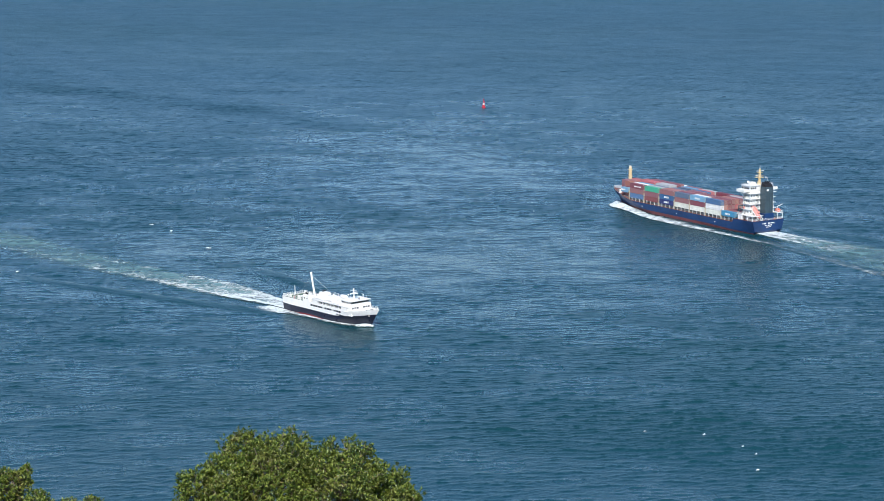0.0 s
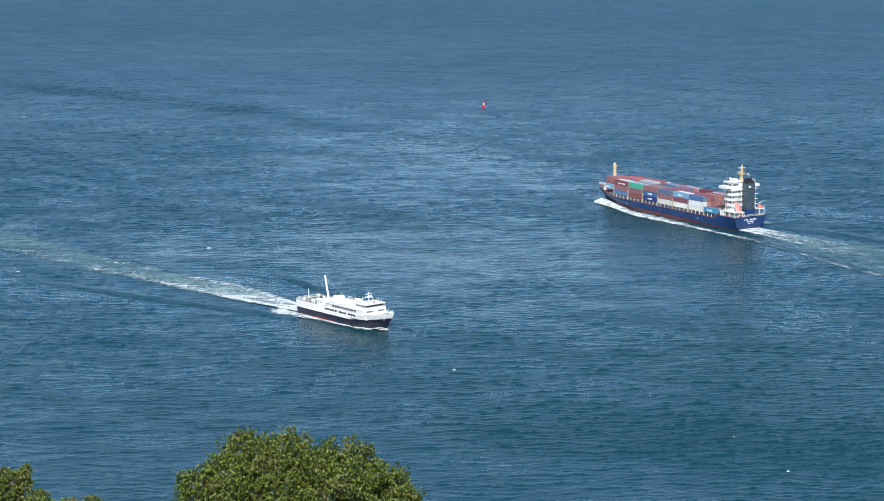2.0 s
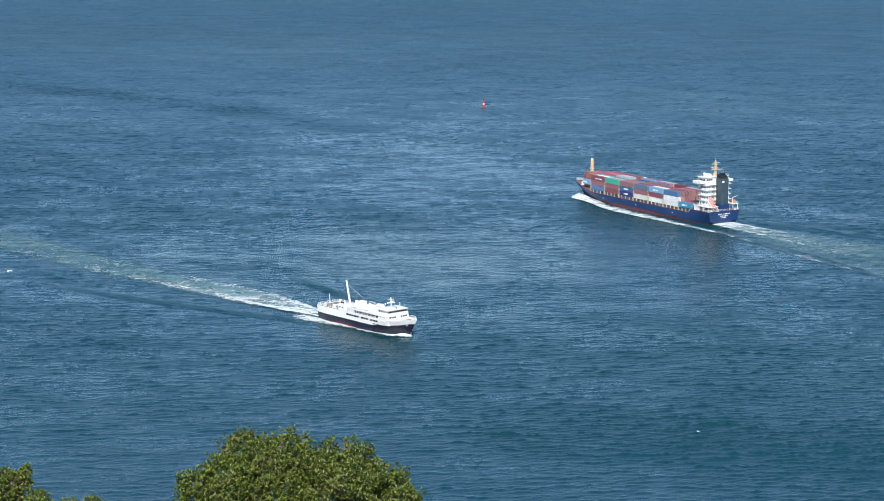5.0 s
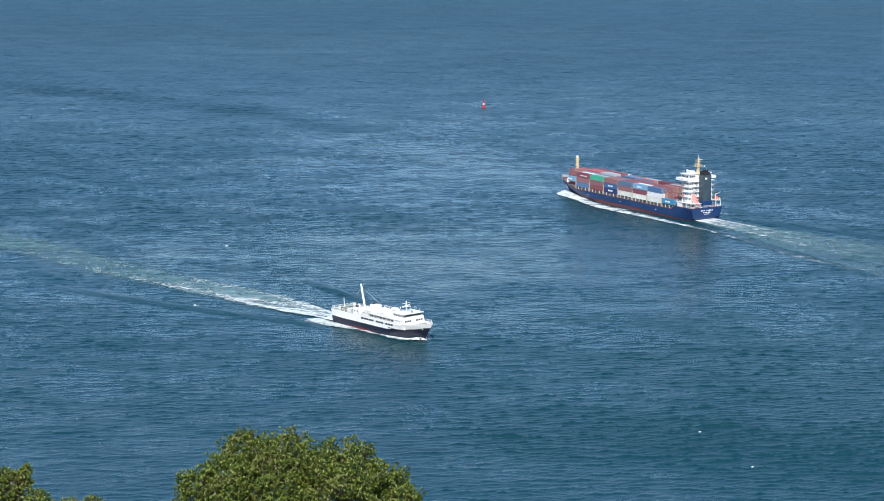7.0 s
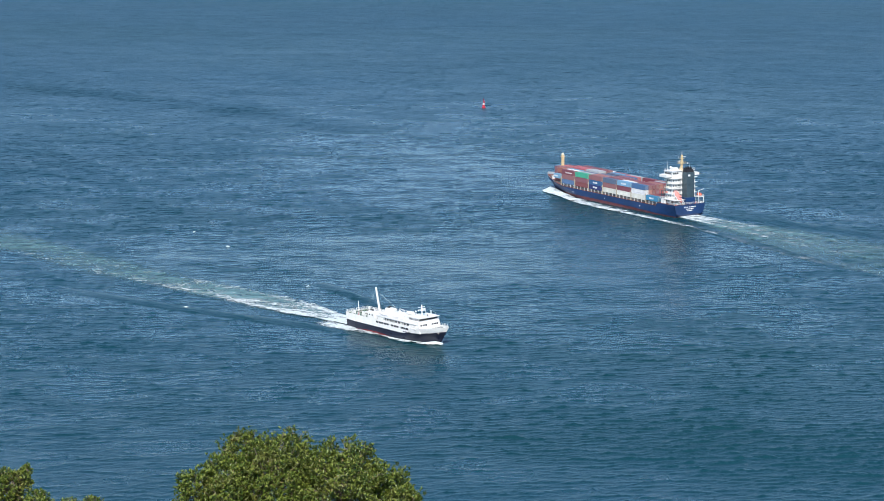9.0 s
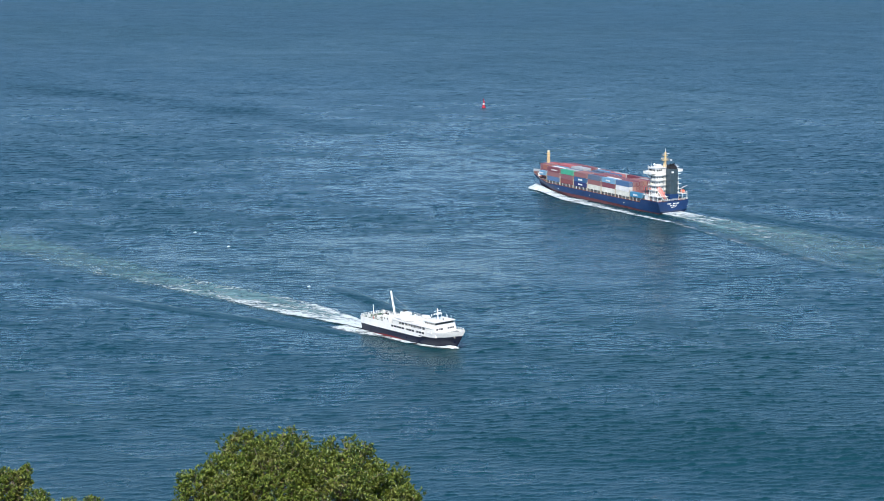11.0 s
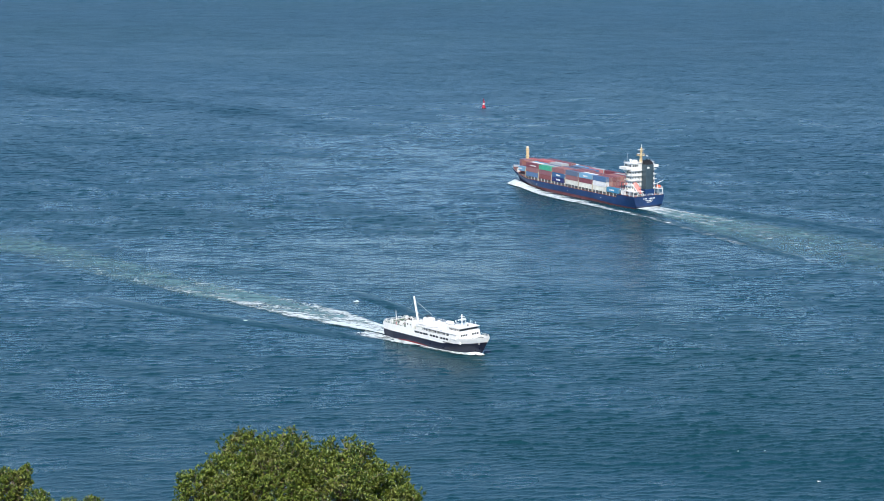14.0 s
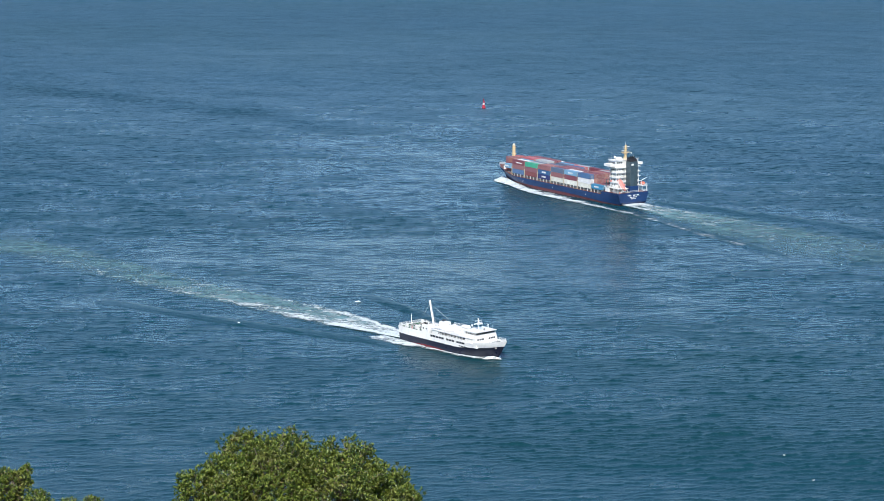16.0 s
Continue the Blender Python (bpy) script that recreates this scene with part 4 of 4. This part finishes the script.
def build_ship_wake():
    def outer(u):
        if u > 112:
            return max(0.6, 15.5 * max(0, 1 - ((u - 112) / 14) ** 2) ** 0.5)
        return 15.5 + 9 * ease(u, 112, 62) - 1.5 * ease(u, 62, 0) + 14 * ease(u, -20, -130)

    out = []
    for sgn in (1, -1):
        def wash(a, b, sgn=sgn):
            u = 126 - 326 * a
            inner = ship_half(u) - 0.5 + 2.6 * ease(u, 106, 80) + 4 * ease(u, 60, 0)
            lift = 1.5 * math.exp(-((a - 0.04) / 0.04) ** 2) + 0.3 * math.exp(-a * 2)
            wob = 1.1 * noise.noise((u * 0.06, sgn, 0)) + 0.5 * noise.noise((u * 0.2, sgn, 4))
            return (u, sgn * (inner + b * (outer(u) - inner) + wob * (0.25 + 0.75 * ease(u, 40, -10)) * ease(a, 0, 0.05) * b), 0.32 + lift * math.sin(math.pi * min(1, b * 1.05)) ** 2)

        def cover(a, b, sgn=sgn):
            front = math.exp(-(a / 0.12) ** 2)
            aft = ease(a, 0.38, 0.60)
            line = math.exp(-((b - 0.72 - 0.10 * aft) / (0.32 - 0.13 * aft)) ** 2)
            fill = 0.50 * math.exp(-a * 2.2) * ease(b, 0.0, 0.3) * (1 - aft)
            return (front * 0.86 + (1 - front) * 0.9 * min(1, (0.46 + 0.12 * noise.noise((a * 45, b * 3, sgn)) + aft * (-0.04 + 0.42 * noise.noise((a * 60, sgn, 7)) + 0.2 * noise.noise((a * 160, b * 4, 3)))) * line + fill)) * ease(1 - b, 0, 0.1) * ease(a, 0, 0.01) * (1 - ease(a, 0.72, 1)) * (1 - 0.3 * aft if sgn > 0 else 1 - ease(a, 0.28, 0.40))

        out.append(foam_sheet("bow_wave_foam", 260, 24, wash, cover, WASH, "white breaking wash along the container ship's side", "bow wave"))

    def place(a, b):
        d = 210 * a ** 1.2
        hw = 8.0 + 9 * ease(d, 0, 130) + 5 * ease(d, 100, 210)
        return (2.0 - d, -0.02 * d + (b - 0.5) * 2 * hw, 0.30 + 0.3 * math.exp(-d / 14) * math.sin(math.pi * b))

    def stern(a, b):
        d = 210 * a ** 1.2
        x = abs(b - 0.5) * 2
        near = math.exp(-d / 14)
        edge = math.exp(-((x - 0.7) / 0.2) ** 2)
        return (near * 0.92 + (1 - near) * (0.60 * edge + 0.42 * math.exp(-(x / 0.3) ** 2)) * math.exp(-d / 60)) * ease(1 - x, 0, 0.25) * (1 - ease(d, 150, 210))

    def churn_place(a, b):
        d = 230 * a
        hw = 9 + 24 * ease(d, 0, 120)
        return (2.0 - d, 0.02 * d + (b - 0.5) * 2 * hw, 0.24)

    def churn(a, b):
        x = abs(b - 0.5) * 2
        return ease(1 - x, 0, 0.6) * 0.72 * math.exp(-a * 1.5) * (1 - ease(a, 0.8, 1)) * ease(a, 0, 0.03)

    out.append(foam_sheet("churned_wake_water", 90, 14, churn_place, churn, CHURN, "grey-green churned water behind the container ship", "wake"))
    out.append(foam_sheet("wake_foam", 140, 16, place, stern, WASH, "white foam trail behind the container ship", "wake"))
    return out


def wave_ridge(start, end, width, height, bend, label):
    """One long low swell that a ship throws off, choppy like the sea about it."""
    p, q = Vector(start), Vector(end)
    side = Vector((-(q - p).y, (q - p).x)).normalized()
    A, B = np.meshgrid(np.linspace(0, 1, int((q - p).length / 0.9)), np.linspace(-1, 1, int(width * 2 / 0.6)), indexing="ij")
    X = p.x + (q.x - p.x) * A + side.x * (bend * np.sin(math.pi * A) + B * width)
    Y = p.y + (q.y - p.y) * A + side.y * (bend * np.sin(math.pi * A) + B * width)
    fade = np.clip(A / 0.15, 0, 1) * np.clip((1 - A) / 0.35, 0, 1)
    Z = wave_height(X + 300, Y + 1200) + height * fade * np.exp(-((B / 0.4) ** 2)) - 0.55 * np.clip(np.abs(B) * 1.6 - 0.6, 0, 1) - 0.6 * (1 - np.clip(fade * 3, 0, 1))
    ob = grid_mesh("ship_wave", X, Y, Z, SEA)
    ob.data.attributes.new("chop", "FLOAT", "POINT").data.foreach_set("value", (1.0 + 0.5 * np.clip(1 - np.abs(B) * 1.4, 0, 1) * fade).astype(np.float32).reshape(-1))
    return tagged(ob, label, "wave", kind="stuff")


ferry_wake = build_ferry_wake()
ferry_wake.append(wave_ridge((14, -10), (-165, -58), 10, 0.42, 4, "long low wave thrown off by the ferry"))
ferry_wake.append(wave_ridge((34, 9), (-95, 44), 8, 0.5, -5, "long low wave thrown off by the ferry"))
ship_wake = build_ship_wake()
ship_wake.append(wave_ridge((10, -14), (-190, -58), 14, 0.50, 5, "long low wave thrown off by the container ship"))
ship_wake.append(wave_ridge((30, 16), (-190, 40), 9, 0.35, 3, "long low wave thrown off by the container ship"))

CRESTS = [(-114, 1124, -2, 4.5), (-197, 1060, -2, 2.6), (-202, 1063, 2.8, 5), (-131, 1168, 2.8, 4.6), (-142, 1184, 2.4, 4.2), (-107, 982, 6.3, 8.2), (-111, 979, 8.4, 10.5), (-119, 984, 11.3, 13.2),
          (-107, 1132, 6.4, 12.6), (-128, 1175, 8.4, 13), (-84, 952, 13.8, 15.2), (-87, 949, 15.3, 18), (100, 718, 6, 8), (98, 722, 8.4, 10), (105, 741, 14, 15.2), (117, 704, 13.8, 15.2),
          (110, 736, 15.4, 18), (115, 706, 15.4, 18), (6, 855, 1, 2.2), (91, 757, -2, 0.8), (103, 712, -2, 0.6), (-61, 1027, 8.4, 13.4), (-39, 994, 13.8, 16.2), (88, 763, 2.8, 7.5),
          (71, 761, -2, 0.8), (102, 741, -2, 0.9), (105, 731, -2, 1.6), (-151, 1195, -2, 1), (-138, 1174, -2, 1.4), (112, 711, 1.7, 2.5), (100, 754, 1.8, 2.6), (97, 727, 11.6, 12.6), (96, 740, 13.6, 14.4)]


def build_crest(i, x, y):
    rnd = random.Random(i)
    near = 0.62 if y < 800 else 1.3
    long, wide = near * rnd.uniform(0.6, 1.3), near * rnd.uniform(0.2, 0.42)
    pts, den, faces, R, C = [], [], [], 16, 6
    for a in range(R + 1):
        for b in range(C + 1):
            p, q = a / R * 2 - 1, b / C * 2 - 1
            ragged = noise.noise((p * 3, q * 2, i * 7.3))
            r = 1 - p * p - q * q * 0.9
            pts.append((p * long + 0.3 * ragged, q * wide * (1 + 0.4 * ragged) + 0.5 * p * p, 0.5 * max(-0.5, r + 0.8 * ragged)))
            den.append(max(0.0, min(1.0, 0.82 * ease(r, -0.1, 0.7) + 0.6 * ragged)))
    for a in range(R):
        for b in range(C):
            k = a * (C + 1) + b
            faces.append((k, k + 1, k + C + 2, k + C + 1))
    me = bpy.data.meshes.new("breaking_crest")
    me.from_pydata(pts, [], faces)
    me.polygons.foreach_set("use_smooth", [True] * len(faces))
    me.attributes.new("cover", "FLOAT", "POINT").data.foreach_set("value", den)
    me.materials.append(FOAM)
    o = tagged(new("breaking_crest", me), "small white breaking wave crest on blue water", "whitecap", "breaking wave crests")
    o.matrix_basis = pose(x, y, 0)
    return o


crests = [build_crest(i, c[0], c[1]) for i, c in enumerate(CRESTS)]


# ---- trees ----
def leaf_material():
    n = Nodes("evergreen_leaf")
    r = n.node("ShaderNodeNewGeometry").outputs["Random Per Island"]
    patch = n.noise(n.coords(), 1.6, 3)
    c = n.mix(n.math("POWER", n.span(r, 0.0, 1.0), 1.3), (0.034, 0.078, 0.011), (0.31, 0.37, 0.065))
    c = n.mix(n.span(patch, 0.52, 0.70, 0, 0.6), c, (0.25, 0.225, 0.07))
    c = n.mix(n.span(r, 0.97, 0.99), c, (0.26, 0.18, 0.07))
    m = n.base(c, n.span(r, 0, 1, 0.22, 0.48), Specular_IOR_Level=0.45)
    tr = n.node("ShaderNodeBsdfTranslucent", {"Color": c})
    mix = n.node("ShaderNodeMixShader", {0: 0.28})
    n.t.links.new(n.b.outputs[0], mix.inputs[1])
    n.t.links.new(tr.outputs[0], mix.inputs[2])
    n.t.links.new(mix.outputs[0], n.out.inputs["Surface"])
    return m


LEAF = leaf_material()
_n = Nodes("grey_bark")
_v = _n.coords((1, 1, 0.25))
BARK = _n.base(_n.mix(_n.noise(_v, 14, 5), (0.13, 0.10, 0.075), (0.30, 0.25, 0.20)), 0.85,
               _n.node("ShaderNodeBump", {"Height": _n.noise(_v, 30, 5), "Strength": 0.6, "Distance": 0.02}).outputs[0])


def build_tree(name, label, lumps, foot, tips_per_m2, seed):
    """A trunk with limbs to each bough; twig tips with whorls of folded leaves on each bough."""
    rng = np.random.default_rng(seed)
    root = tagged(new(name), label, "tree")
    base = Vector((foot[0], foot[1], hill_height(*foot) - 0.3))
    root.matrix_basis = Matrix.Translation(base)
    top = Vector((foot[0] + 0.1, foot[1], min(l[2] for l in lumps) - 0.2)) - base
    part("trunk", tube((0, 0, 0), top, 0.24, 0.16, 10), BARK, root)
    C = np.array([l[:3] for l in lumps]) - np.array(base)
    Rr = np.array([l[3] for l in lumps])
    tips, outs = [], []
    for k in range(len(lumps)):
        n = int(tips_per_m2 * 4 * math.pi * Rr[k] ** 2)
        d = rng.normal(size=(n, 3))
        d /= np.linalg.norm(d, axis=1)[:, None]
        d = d[(d[:, 1] < 0.75) & (d[:, 2] > -0.75)]
        bump = np.array([noise.noise((float(x) * 2.6 + k * 5, float(y) * 2.6, float(z) * 2.6)) + 0.5 * noise.noise((float(x) * 7 + k, float(y) * 7, float(z) * 7)) for x, y, z in d])
        rad = Rr[k] * (0.92 + 0.58 * bump) * (1 - 0.45 * rng.random(len(d)) ** 1.8)
        p = C[k] + d * rad[:, None]
        keep = np.ones(len(p), bool)
        for j in range(len(lumps)):
            if j != k:
                keep &= np.linalg.norm(p - C[j], axis=1) > Rr[j] * 0.62
        keep &= bump > -0.30
        tips.append(p[keep])
        outs.append(d[keep])
    P, D = np.concatenate(tips), np.concatenate(outs)
    D = D * 0.55 + np.array([0, -0.05, 0.95]) + rng.normal(size=D.shape) * 0.28
    D /= np.linalg.norm(D, axis=1)[:, None]
    per = 7
    N = len(P) * per
    axis, org = np.repeat(D, per, 0), np.repeat(P, per, 0)
    ref = rng.normal(size=(N, 3))
    side = np.cross(axis, ref)
    side /= np.linalg.norm(side, axis=1)[:, None]
    along = axis * rng.uniform(0.5, 1.6, (N, 1)) + side * rng.uniform(0.6, 1.0, (N, 1))
    along /= np.linalg.norm(along, axis=1)[:, None]
    across = np.cross(along, axis)
    across /= np.linalg.norm(across, axis=1)[:, None]
    up = np.cross(across, along)
    L = rng.uniform(0.05, 0.105, (N, 1))
    W = L * rng.uniform(0.15, 0.22, (N, 1))
    org = org - axis * rng.uniform(0, 0.05, (N, 1))
    verts = np.stack([org, org + along * L * 0.5 + across * W + up * W * 0.35, org + along * L, org + along * L * 0.5 - across * W + up * W * 0.35], 1)
    verts[:, 2] -= up * L * 0.12
    me = bpy.data.meshes.new("crown")
    me.vertices.add(N * 4)
    me.vertices.foreach_set("co", verts.reshape(-1))
    tri = (np.arange(N)[:, None] * 4 + np.array([0, 1, 2, 0, 2, 3])).reshape(-1)
    me.loops.add(N * 6)
    me.loops.foreach_set("vertex_index", tri)
    me.polygons.add(N * 2)
    me.polygons.foreach_set("loop_start", np.arange(0, N * 6, 3))
    me.update()
    me.validate()
    me.materials.append(LEAF)
    crown = new("crown", me)
    crown.parent = root
    tagged(crown, "dense glossy olive-green leaves", kind="stuff")
    for k in range(len(lumps)):
        c = Vector(C[k])
        part("limb", tube(top * 0.85, c - Vector((0, 0, 0.35 * Rr[k])), 0.10, 0.045, 7), BARK, root)
    bm = bmesh.new()
    pick = rng.choice(len(P), min(len(P), 90 * len(lumps)), replace=False)
    near = np.argmin(np.linalg.norm(P[pick][:, None] - C[None], axis=2) / Rr[None], axis=1)
    for i, k in zip(pick, near):
        q = Vector(P[i])
        c = Vector(C[k]) + (q - Vector(C[k])) * 0.3 - Vector((0, 0, 0.1))
        mid = c.lerp(q, 0.55) + Vector((0, 0, 0.04))
        tube(c, mid, 0.016, 0.010, 4, bm)
        tube(mid, q, 0.010, 0.004, 4, bm)
    tagged(part("twig", bm, BARK, root, "fine grey twigs"), kind="stuff")
    return root


build_tree("evergreen_tree", "broad evergreen tree with dense olive-green crown on the slope", [
    (-4.88, 56.3, 182.45, 0.68), (-3.88, 56.6, 182.39, 0.66), (-5.39, 55.6, 182.11, 0.62), (-6.04, 55.3, 181.9, 0.56), (-3.01, 56.3, 182.03, 0.77), (-2.24, 56.5, 182.06, 0.71),
    (-1.45, 56.2, 181.68, 0.68), (-0.96, 56.0, 181.38, 0.48), (-4.27, 55.6, 181.85, 1.1), (-2.54, 55.2, 181.61, 1.12), (-5.28, 55.0, 181.38, 0.92), (-1.32, 55.3, 181.03, 0.84)], (-3.6, 56.2), 340, 3)
build_tree("evergreen_tree", "smaller dark evergreen tree with upright leafy tips", [
    (-11.04, 56.3, 181.57, 0.55), (-11.56, 56.0, 181.62, 0.62), (-10.1, 55.8, 181.46, 0.32), (-10.62, 56.4, 181.86, 0.26), (-10.52, 56.5, 182.10, 0.14), (-10.80, 56.2, 182.03, 0.12)], (-11.0, 56.3), 300, 5)
build_tree("evergreen_shrub", "low evergreen shrub, only its leafy top showing", [(-8.77, 56.0, 181.23, 0.3), (-9.41, 56.2, 181.21, 0.23)], (-9.0, 56.1), 300, 7)


# ---- what moves ----
def motions():
    ship_rows, ferry_rows, sea_rows = [], [], []
    a = radians(122.771)
    for t in range(17):
        ship_rows.append((t, pose(167.95 + 7.1214 * t * math.cos(a), 1171.665 + 7.1214 * t * math.sin(a), 0, 0, 0, 122.771)))
        b = radians(-50.452)
        ferry_rows.append((t, pose(-64.1 + 5.0212 * t * math.cos(b), 979.6 + 5.0212 * t * math.sin(b), 0, 0, 0, -49.54)))
    walk(container_ship, ship_rows)
    walk(ferry, ferry_rows)
    for o in ship_wake:
        walk(o, ship_rows)
    for o in ferry_wake:
        walk(o, ferry_rows)
    walk(sea, [(0, pose(0, 0, 0)), (8, pose(2, -10, 0)), (16, pose(4, -20, 0))])
    for o, (x, y, t0, t1) in zip(crests, CRESTS):
        rows = {0: -0.8 if t0 > 0 else 0.1, 16: -0.8 if t1 < 16 else 0.1}
        for t, z in ((t0 - 0.6, -0.8), (t0, 0.1), (t1, 0.1), (t1 + 0.6, -0.8)):
            if 0 < t < 16:
                rows[t] = z
        walk(o, [(t, pose(x + 0.25 * t - 2, y - 0.4 * t + 3, rows[t])) for t in sorted(rows)])


motions()
